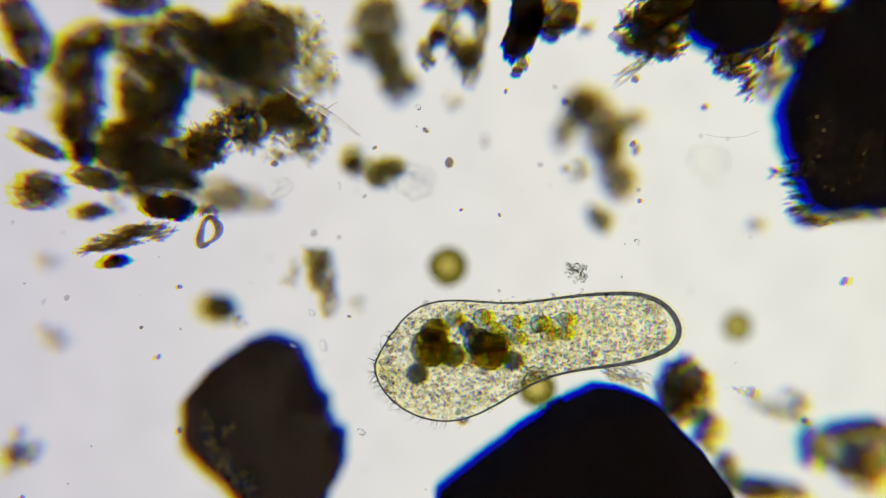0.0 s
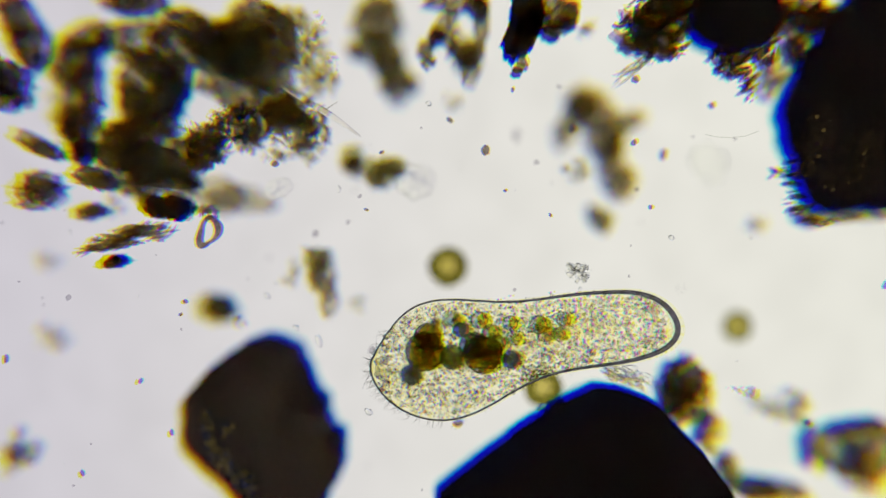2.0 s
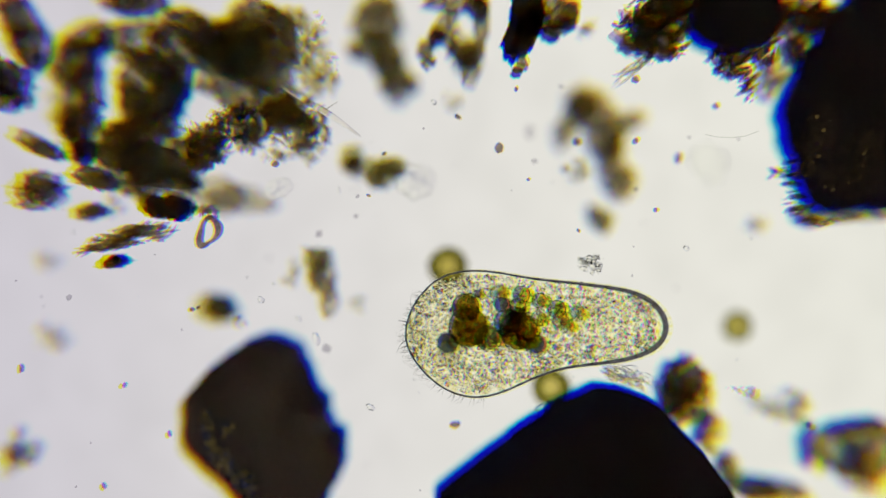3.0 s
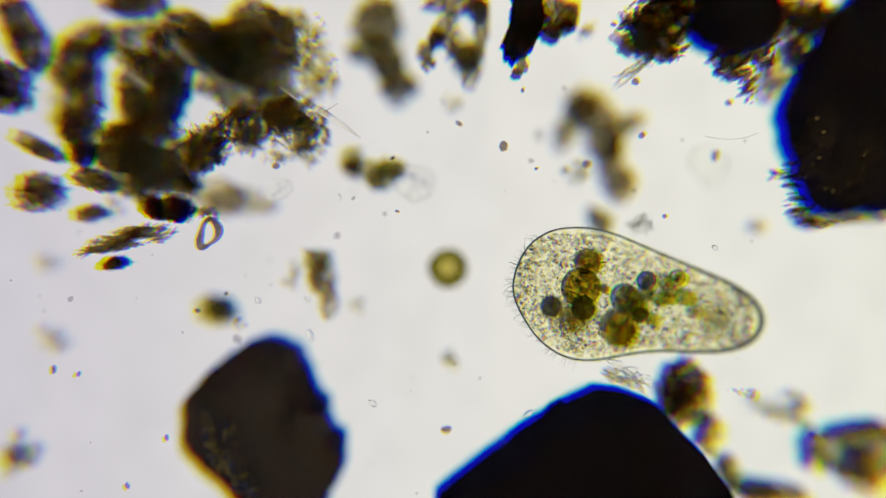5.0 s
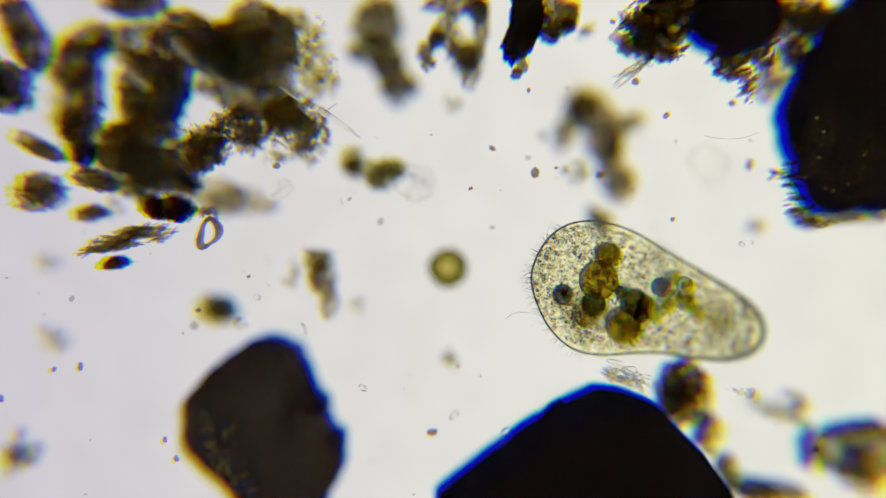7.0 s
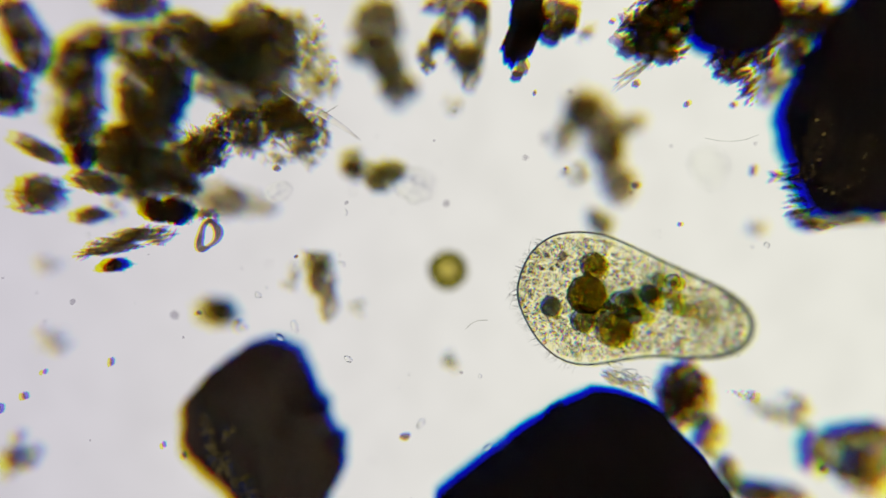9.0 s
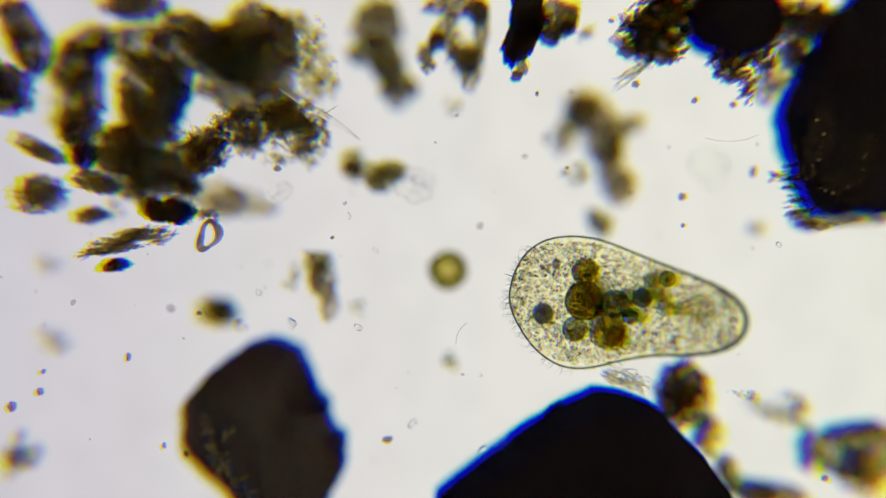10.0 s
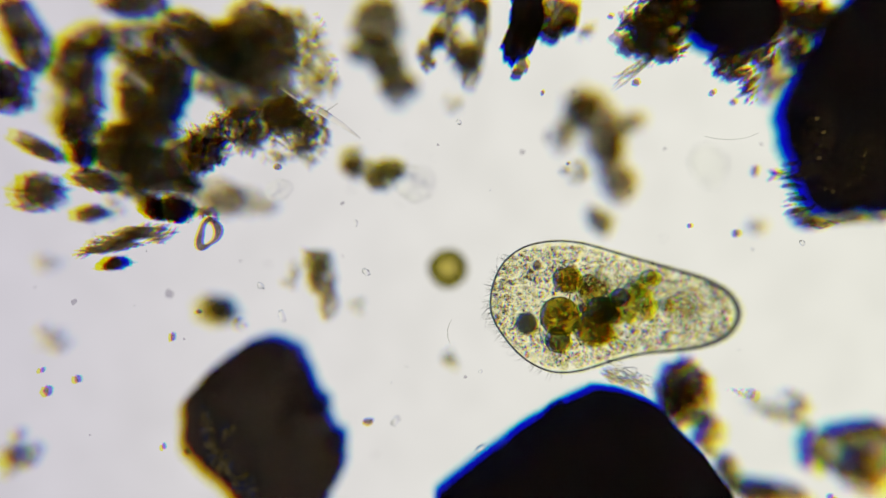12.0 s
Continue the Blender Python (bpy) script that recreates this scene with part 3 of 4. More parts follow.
# ---- debris, top middle ----
floc(670, 60, 0.018, [(0, -25, 0, 46, 52, 20, 0), (18, 45, 0, 36, 36, 18, 0), (35, 90, 0, 28, 26, 16, 0), (-35, 30, 0, 20, 16, 12, 0)], 150, 11, "blurred grey-brown chain of debris", seed=45, thick=0.45, murk=[(0, -20, 44, 44, 0), (34, 92, 32, 28, 0), (14, 40, 32, 34, 0), (-34, 34, 18, 16, 0)])
mass(812, 55, 0.042, "looped dark clump of debris with a bright gap", [(803, 6, 52, 18, 0, SOFT), (786, 44, 14, 32, 35, SOFT), (852, 46, 13, 42, 0, SOFT), (806, 88, 12, 34, -42, SOFT), (836, 100, 20, 22, 10, TAN),
     (752, 92, 14, 16, 0, SOFT), (846, 16, 20, 18, 0, DEEP), (772, 68, 13, 16, 30, DEEP), (832, 128, 18, 26, 0, TAN), (806, 62, 12, 14, 0, TAN)], 46, 60, -60)
mass(916, 56, 0.055, "black ragged elongated crumb with a violet tip", [(936, 18, 30, 42, 0, BLACK), (914, 66, 21, 44, 18, BLACK), (930, 56, 22, 40, 20, BLACK), (914, 128, 9, 9, 0, DEEP), (924, 112, 9, 14, -20, SOFT)], 49, 50, -70)
mass(985, 40, 0.049, "brown lobed crumb with a violet underside", [(984, 26, 34, 30, 0, SOFT), (974, 58, 18, 16, 20, DEEP), (1008, 42, 12, 12, 0, DEEP), (1002, 16, 20, 18, 0, TAN), (990, 46, 22, 16, 0, SOFT)], 50, 70, -60)
floc(828, 104, 0.02, [(0, 0, 0, 28, 36, 14, 10)], 30, 9, "blurred grey-olive crumb under a looped clump", seed=47, thick=0.5, murk=[(0, -4, 24, 30, 10)])
floc(756, 112, 0.05, [(0, 0, 0, 16, 12, 8, -40)], 26, 6, "small grey crumb", seed=48)
floc(1036, 55, 0.04, [(0, 0, 0, 15, 22, 10, 10)], 18, 7, "pale clear crumb", seed=51, core=PALE, film_tint=PALE_TINT)
floc(800, 185, 0.03, [(0, 0, 0, 24, 14, 10, 20)], 22, 7, "faint pale crumb", seed=52, core=PALE, film_tint=PALE_TINT)

# ---- debris, middle ----
mass(630, 288, 0.03, "small blurred olive crumb", [(626, 280, 16, 22, 30, OLIVE), (634, 296, 16, 16, 0, TAN), (622, 296, 14, 14, 0, TAN)], 53, 40, 40, 0.36)
mass(678, 306, 0.034, "olive green crumb", [(674, 306, 27, 24, 30, OLIVE), (692, 296, 24, 15, -10, OLIVE), (664, 318, 14, 14, 0, TAN), (706, 300, 16, 12, 0, HAZE)], 54, 60, 40, 0.36)
mass(1032, 205, 0.014, "blurred dark olive clump of debris", [(1030, 192, 24, 30, 0, SOFT), (1008, 214, 18, 46, 14, TAN), (1048, 200, 34, 34, 0, TAN), (1030, 186, 30, 32, 0, TAN), (992, 240, 14, 26, 10, TAN)], 55, 90, -45)
mass(1074, 265, 0.015, "blurred mauve-brown clump of debris", [(1066, 248, 34, 36, 0, TAN), (1072, 252, 24, 40, 0, TAN), (1092, 222, 26, 22, 0, TAN), (1078, 288, 24, 32, 0, TAN), (1122, 212, 18, 16, 0, TAN), (1084, 268, 16, 26, 0, SOFT)], 56, 110, -45)
mass(1094, 330, 0.018, "round blurred mauve crumb", [(1094, 326, 28, 32, 0, TAN), (1096, 326, 20, 22, 0, TAN)], 58, 30, -45)
floc(1018, 303, 0.034, [(0, 0, 0, 26, 20, 10, 0)], 40, 7, "pale blurred crumb", seed=57, core=PALE)
floc(1060, 390, 0.02, [(0, 0, 0, 28, 18, 12, 50)], 20, 8, "blurred slate grey oval crumb", seed=59, thick=0.7, murk=[(0, 0, 26, 16, 50)], core=GREENISH)
mass(572, 503, 0.034, "olive and yellow upright crumb", [(566, 458, 26, 18, 0, OLIVE), (575, 492, 20, 34, -6, TAN), (582, 526, 16, 34, -6, TAN), (560, 478, 14, 26, 10, TAN)], 60, 60, 78)
floc(520, 485, 0.034, [(0, 0, 0, 15, 30, 10, 10)], 30, 6, "faint grey flake", seed=61, core=PALE)
floc(632, 538, 0.03, [(0, 0, 0, 15, 13, 8, 0)], 9, 7, "faint slate crumb", seed=62, core=GREENISH)
mass(385, 546, 0.02, "blurred dark olive oval crumb", [(387, 545, 36, 24, 22, OLIVE), (392, 544, 24, 20, 0, DEEP)], 63, 20, 20)
floc(427, 572, 0.045, [(0, 0, 0, 14, 13, 8, 0)], 10, 6, "pale clear crumb", seed=64, core=PALE)
floc(98, 596, 0.024, [(0, 0, 0, 36, 26, 12, 0)], 26, 9, "faint blurred grey crumb", seed=65, core=PALE)
floc(40, 797, 0.03, [(0, 0, 0, 40, 34, 15, -30)], 46, 10, "blurred violet and yellow crumb", seed=66, core=PALE, murk=[(-8, 8, 20, 14, -40)])
floc(85, 465, 0.022, [(0, 0, 0, 20, 16, 8, 0)], 9, 9, "faint blurred crumb", seed=67, core=PALE)
floc(798, 634, 0.025, [(0, 0, 0, 16, 14, 8, 20)], 12, 7, "small blurred slate crumb", seed=68, core=GREENISH)
floc(1335, 398, 0.024, [(0, 0, 0, 20, 16, 8, 0)], 9, 9, "faint violet blurred crumb", seed=69, core=PALE)
FRAGMENT = floc(1020, 482, 0.062, [(0, 0, 0, 28, 17, 10, 10), (8, 8, 0, 22, 8, 8, 0)], 32, 6, "small clear crystalline fragment", name="crystal_fragment", category="crystal", seed=70, core=FACET, film_tint=PALE_TINT, shape=(1.4, 1.0, 0.7))


# ---- cells ----
def alga(x, y, z, r, wall, label, seed, heart=None):
    ob = thing("algal_cell", at(x, y, z), label, "algal cell")
    part("wall", mesh_of("wall", *lump((0, 0, 0), (r, r, r), 0, 0.02, 0.01, 4, seed)), wall, ob)
    v, f = [], []
    n, k = 36, 12
    for i in range(n):
        a = 2 * math.pi * i / n
        wob = 1 + 0.06 * math.sin(3 * a + seed) + 0.04 * math.sin(7 * a)
        for j in range(k):
            b = 2 * math.pi * j / k
            d = r * (0.68 + 0.28 * math.cos(b)) * wob
            v.append(Vector((d * math.cos(a), d * math.sin(a), r * 0.45 * math.sin(b))) * U)
            f.append((i * k + j, (i + 1) % n * k + j, (i + 1) % n * k + (j + 1) % k, i * k + (j + 1) % k))
    part("chloroplast", mesh_of("chloroplast", v, f), heart, ob, "dark olive cup-shaped chloroplast round a yellow centre")
    return ob


WALL_OLIVE = lens("olive_wall", (0.50, 0.42, 0.09), (0.62, 0.52, 0.13), 1.10, 60)
WALL_GOLD = lens("gold_wall", (0.58, 0.50, 0.12), (0.70, 0.60, 0.18), 1.08, 60)
HEART = sheer("olive_cup", (0.28, 0.30, 0.14), (0.42, 0.44, 0.20), 90)
alga(793, 472, 0.027, 35, WALL_OLIVE, "round olive green algal cell with a yellow centre", 31, HEART)
ALGA = alga(950, 687, 0.034, 34, WALL_GOLD, "round golden-green algal cell beside the ciliate", 33, HEART)
TAIL_ALGA = alga(1305, 578, 0.015, 27, WALL_GOLD, "blurred pale green algal cell with a bright centre", 35, HEART)


def clear_cell(x, y, z, rx, ry, angle, label, seed, crumbs):
    ob = thing("clear_cell", at(x, y, z), label, "cell")
    part("wall", mesh_of("wall", *lump((0, 0, 0), (rx, ry, min(rx, ry) * 0.6), angle, 0.05, 0.02, 4, seed)), CLEAR_CELL, ob)
    if crumbs:
        v, f = flakes([(0, 0, 0, rx * 0.75, ry * 0.75, 10, angle)], crumbs, 4, np.random.default_rng(seed))
        tagged(part("granules", mesh_of("granules", v, f), PALE, ob, "fine pale granules"), kind="stuff")
    return ob


clear_cell(735, 320, 0.04, 34, 32, 0, "clear round cell with pale granules", 81, 40)
clear_cell(1255, 290, 0.03, 32, 38, -20, "clear empty round cell with a faint ring", 82, 5)
clear_cell(493, 333, 0.05, 26, 18, -20, "clear oval cell with a few granules", 83, 14)


def link():
    ob = thing("ring_flake", at(370, 410, 0.06), "open ring-shaped flake with amber and violet edges", "debris")
    v, f = [], []
    n, k = 28, 8
    for i in range(n):
        a = 2 * math.pi * i / n
        wob = 1 + 0.12 * math.sin(3 * a + 1)
        for j in range(k):
            b = 2 * math.pi * j / k
            r = 5.5 + 2 * math.sin(2 * a)
            x, y = (15 + r * math.cos(b)) * math.cos(a) * wob, (25 + r * math.cos(b)) * math.sin(a) * wob
            c, s = math.cos(-0.35), math.sin(-0.35)
            v.append(Vector((x * c - y * s, x * s + y * c, r * math.sin(b))) * U)
            f.append((i * k + j, (i + 1) % n * k + j, (i + 1) % n * k + (j + 1) % k, i * k + (j + 1) % k))
    fringed("ring", mesh_of("ring", v, f), 370, 410, ob, RING_CORE, RING_TINT, share=0.015)
    me = mesh_of("flake_mat", *flakes([(0, -32, 0, 22, 11, 8, 15)], 24, 6, np.random.default_rng(84)), smooth=False)
    fringed("flake_mat", me, 370, 410, ob, FLAKE, FLAKE_TINT, "dark flakes at the ring's end", "stuff")


link()


SHAFT = lens("amber_crystal", (0.90, 0.87, 0.76), (0.99, 0.98, 0.94), 1.12)


def needle():
    ob = thing("needle", at(568, 198, 0.062), "thin clear glassy needle stuck in debris", "needle")
    v, f = tube([(-75, -48, 0), (-30, -22, 0), (10, 2, 0), (40, 22, 0), (70, 44, 0)], [2.0, 5.6, 6.0, 4.6, 0.8], 10)
    part("shaft", mesh_of("shaft", v, f), SHAFT, ob)
    part("twig", mesh_of("twig", *tube([(8, -4, 0), (18, -10, 2), (30, -18, 3)], [1.2, 1.0, 0.6])), HAIR, ob, "tiny side thread")
    return ob


def thread(x, y, points, label, thick=1.0):
    ob = thing("thread", at(x, y, 0.06), label, "thread")
    part("strand", mesh_of("strand", *tube(points, [thick] * len(points))), HAIR, ob)
    return ob


needle()
thread(1295, 240, [(-48, -2, 0), (-25, 3, 0), (0, 4, 0), (25, 1, 0), (48, -8, 0)], "faint thin wavy thread", 0.55)
THREAD = thread(797, 592, [(2, -26, 0), (-2, -18, 0), (-5, -8, 0), (-5, 4, 0), (0, 16, 0)], "faint curled thread drifting by a slate crumb", 0.7)

# ---- the ciliate ----
# stations along the body: share of the length, offset of the middle, half width
LONG = [(0, 0, 0), (0.03, 9, 40), (0.073, 7, 69), (0.146, 0, 101), (0.238, 1, 111), (0.339, 0, 101), (0.43, -6, 82), (0.54, -16, 68), (0.66, -20, 67), (0.787, -17, 66), (0.888, -16, 60), (0.96, -10, 42), (1, -2, 0)]
SHORT = [(0, -16, 0), (0.046, -26, 62), (0.129, -19, 100), (0.242, -11, 119), (0.36, -11, 117), (0.485, -13, 98), (0.61, -12, 83), (0.734, -6, 74), (0.859, -2, 62), (0.95, 0, 42), (1, 0, 0)]
# seconds, the front and the tail on the field, how far it has drawn together, how far the tail dips
SWIM = [(0, 663, 655, 1205, 585, 0, 0), (1, 659, 655, 1204, 583, 0, 0), (2.0, 655, 654, 1203, 582, 0, 0), (2.6, 650, 652, 1203, 582, 0, 0), (2.7, 679, 626, 1158, 577, 0.3, 0), (2.85, 706, 612, 1170, 576, 0.5, 1),
        (3.0, 718, 605, 1182, 579, 0.6, 1), (3.1, 742, 591, 1201, 582, 0.62, 1), (3.2, 759, 584, 1219, 580, 0.66, 1)]
SWIM += [(4.0, 846, 538, 1302, 574, 0.9, 4), (4.8, 895, 517, 1348, 571, 1, 4.5), (5.5, 923, 514, 1355, 583, 1, 5.5), (6.5, 938, 490, 1358, 598, 1, 6.2), (7.2, 937, 493, 1358, 598, 1, 6.2), (8.8, 916, 518, 1340, 587, 1, 5.2),
         (9.5, 907, 530, 1332, 582, 1, 5), (10.5, 892, 541, 1324, 567, 1, 4.6), (12, 867, 554, 1313, 556, 1, 4)]


def swim(t):
    """Front, tail, contraction and dip at a time."""
    times = [r[0] for r in SWIM]
    return [float(np.interp(t, times, [r[i] for r in SWIM])) for i in range(1, 7)]


def body_pose(t):
    fx, fy, tx, ty, k, dip = swim(t)
    return Matrix.Translation(at(fx, fy - creep(t))) @ pose(0, 0, 0, 0, 0, -math.degrees(math.atan2(ty - fy, tx - fx))) @ pose(0, 0, 0, 0, dip, 0)


def smooth_table(tab):
    """Offset and half width over the angle 0 to pi, smoothed."""
    th = np.linspace(-math.pi / 2, 1.5 * math.pi, 801)
    fold = np.abs(th)
    fold = np.where(fold > math.pi, 2 * math.pi - fold, fold)
    ths = [math.acos(1 - 2 * r[0]) for r in tab]
    c = np.interp(fold, ths, [r[1] for r in tab])
    w = np.interp(fold, ths, [r[2] for r in tab]) * np.where((th < 0) | (th > math.pi), -1, 1)
    g = np.exp(-0.5 * (np.arange(-40, 41) / 13) ** 2)
    g /= g.sum()
    return th, np.convolve(c, g, "same"), np.convolve(w, g, "same")


TABLES = [smooth_table(LONG), smooth_table(SHORT)]


def profile(s, k):
    """Offset of the middle and half width at a share s of the length."""
    a = math.acos(max(-1, min(1, 1 - 2 * s)))
    res = [(np.interp(a, th, c), np.interp(a, th, w)) for th, c, w in TABLES]
    return tuple(float(res[0][i] * (1 - k) + res[1][i] * k) for i in (0, 1))


def inside(s, v, t):
    """The place, in the body's space, of a share s of the length and v of the half width."""
    fx, fy, tx, ty, k, dip = swim(t)
    c, w = profile(min(1, max(0, s)), k)
    return Vector((math.hypot(tx - fx, ty - fy) * s * U, -(c + v * w) * U, 0))


def edge(u, t):
    """The outline, round from the front along one side (u 0 to 1) to the tail and back along the other (1 to 2)."""
    u = u % 2
    side = -1 if u <= 1 else 1
    a = math.pi * (u if u <= 1 else 2 - u)
    return inside((1 - math.cos(a)) / 2, side, t)


REST = 5.5
BEATS = [0, 1, 2, 2.6, 2.65, 2.7, 2.78, 2.85, 2.92, 3.0, 3.1, 3.2, 3.6, 4.0, 4.4, 4.8, 5.5, 6.0, 6.5, 7.2, 8.0, 8.8, 9.5, 10.5, 11.2, 12]
PLATES, PATCHES, VACUOLES, SPECKS = [], [], [], []
N_PLATES = 44


def plate_pose(u0, u1, t):
    a, b = edge(u0, t), edge(u1, t)
    d = b - a
    return Matrix.Translation((a + b) / 2) @ pose(0, 0, 0, 0, 0, math.degrees(math.atan2(d.y, d.x)))


def hair(p, out, tang, length, lean, rise, thick):
    """A tapering bent hair of four rings."""
    v, f = [], []
    side, up = tang * thick * U, Vector((0, 0, thick * U))
    for k in range(5):
        e = k / 4
        c = p + (out + rise) * length * e + tang * lean * length * e * e
        th = 1 - 0.75 * e
        v += [c + side * th, c + up * th, c - side * th, c - up * th]
    for k in range(4):
        for e in range(4):
            o, o2 = k * 4 + e, k * 4 + (e + 1) % 4
            f.append((o, o2, o2 + 4, o + 4))
    return v, f


def plate(ob, i, rng):
    u0, u1 = 2 * i / N_PLATES, 2 * (i + 1) / N_PLATES
    m = plate_pose(u0, u1, REST)
    back = m.inverted()
    shell_v, shell_f, rim_v, rim_f = [], [], [], []
    m_u, m_a = 9, 9
    lap = 0.20 * (u1 - u0)
    for j in range(m_u):
        u = u0 - lap + (u1 - u0 + 2 * lap) * j / (m_u - 1)
        p = edge(u, REST)
        s = (1 - math.cos(math.pi * (u % 2))) / 2
        mid = inside(min(0.93, max(0.07, s)), 0, REST)
        tall = min(0.042, 0.7 * profile(min(0.93, max(0.07, s)), 1)[1] * U)
        for q in range(m_a):
            a = math.pi * (q / (m_a - 1) - 0.5)
            for sk in (1.0, 0.96):
                g = mid + (p - mid) * math.cos(a) * sk
                shell_v.append(back @ Vector((g.x, g.y, tall * math.sin(a) * sk)))
        tang = (edge(u + 0.004, REST) - edge(u - 0.004, REST)).normalized()
        out = Vector((tang.y, -tang.x, 0))
        if (p - mid).dot(out) < 0:
            out = -out
        # Dark tube in place of the darkening where the edge bends light.
        taper = 0.85 if j in (0, m_u - 1) else 1.0
        wide = (1.6 + 3.6 * s * s * s) * taper
        for q in range(8):
            a = 2 * math.pi * q / 8
            rim_v.append(back @ (p + out * (wide * math.cos(a) - wide * 0.6) * U + Vector((0, 0, 7 * taper * U * math.sin(a)))))
    for j in range(m_u - 1):
        for q in range(m_a - 1):
            o = (j * m_a + q) * 2
            nx = o + m_a * 2
            shell_f += [(o, o + 2, nx + 2, nx), (o + 1, nx + 1, nx + 3, o + 3)]
        for q in range(8):
            o, o2 = j * 8 + q, j * 8 + (q + 1) % 8
            rim_f.append((o, o2, o2 + 8, o + 8))
    rim_f += [tuple(range(7, -1, -1)), tuple((m_u - 1) * 8 + q for q in range(8))]
    pl = part("pellicle_plate", mesh_of("pellicle_plate", shell_v, shell_f), PELLICLE, ob)
    there = body_pose(REST) @ m.translation
    turned = (body_pose(REST).to_3x3() @ m.to_3x3()).inverted()
    step = turned @ (Vector((there.x, there.y, 0)) * FRINGE + Vector((0, 0, 0.001)))
    fringed("rim", mesh_of("rim", rim_v, rim_f), 0, 0, pl, EDGE_SHADE, WATER, "dark grey tube that imitates the darkened edge of the pellicle", step=step * 0.55)
    pl.matrix_basis = m
    line_v, line_f = [], []
    for j in range(m_u):
        p = edge(u0 + (u1 - u0) * j / (m_u - 1), REST)
        tang = (edge(u0 + (u1 - u0) * j / (m_u - 1) + 0.004, REST) - edge(u0 + (u1 - u0) * j / (m_u - 1) - 0.004, REST)).normalized()
        out = Vector((tang.y, -tang.x, 0))
        if (p - inside(0.5, 0, REST)).dot(out) < 0:
            out = -out
        for q in range(6):
            a = 2 * math.pi * q / 6
            line_v.append(back @ (p + out * (1.4 * math.cos(a) - 13) * U + Vector((0, 0, 4 * U * math.sin(a)))))
    for j in range(m_u - 1):
        for q in range(6):
            o, o2 = j * 6 + q, j * 6 + (q + 1) % 6
            line_f.append((o, o2, o2 + 6, o + 6))
    part("inner_contour", mesh_of("inner_contour", line_v, line_f), INNER_LINE, pl, "faint grey inner contour")
    PLATES.append((pl, u0, u1))
    # long cirri by the mouth: how many, how long, how they lean
    for h in range({1: 1, 2: 1, N_PLATES - 1: 2}.get(i, 0)):
        u = u0 + (u1 - u0) * rng.random()
        p = edge(u, REST)
        tang = (edge(u + 0.003, REST) - edge(u - 0.003, REST)).normalized()
        out = Vector((-tang.y, tang.x, 0))
        if out.dot(p - inside(0.3, 0, REST)) < 0:
            out = -out
        v, f = hair(p, out * 0.6, tang, rng.uniform(22, 36) * U, (0.5 if i < 5 else -0.9) + rng.normal() * 0.3, Vector((0, 0, rng.normal() * 0.2)), 1.1)
        part("cirrus", mesh_of("cirrus", [back @ q for q in v], f), CIRRUS, pl, "long curved cirrus")
    # cilia on the front
    mid_u = (u0 + u1) / 2
    near = min(mid_u, 2 - mid_u)
    if near < (0.36 if mid_u > 1 else 0.17):
        pieces = []
        for h in range(14 if near < 0.2 else 8):
            u = u0 + (u1 - u0) * rng.random()
            p = edge(u, REST)
            tang = (edge(u + 0.003, REST) - edge(u - 0.003, REST)).normalized()
            out = Vector((-tang.y, tang.x, 0))
            if out.dot(p - inside(0.3, 0, REST)) < 0:
                out = -out
            v, f = hair(p, out, tang, (7 + 8 * rng.random() + (4 if mid_u > 1 else 0)) * U, rng.normal() * 0.5 + (0.5 if mid_u > 1 else -0.4), Vector((0, 0, rng.normal() * 0.5)), 0.36)
            pieces.append((np.array([(back @ q)[:] for q in v]), np.array(f)))
        tagged(part("cilia", mesh_of("cilia", *joined(pieces)), HAIR, pl, "fine short hair-like cilia"), kind="stuff")


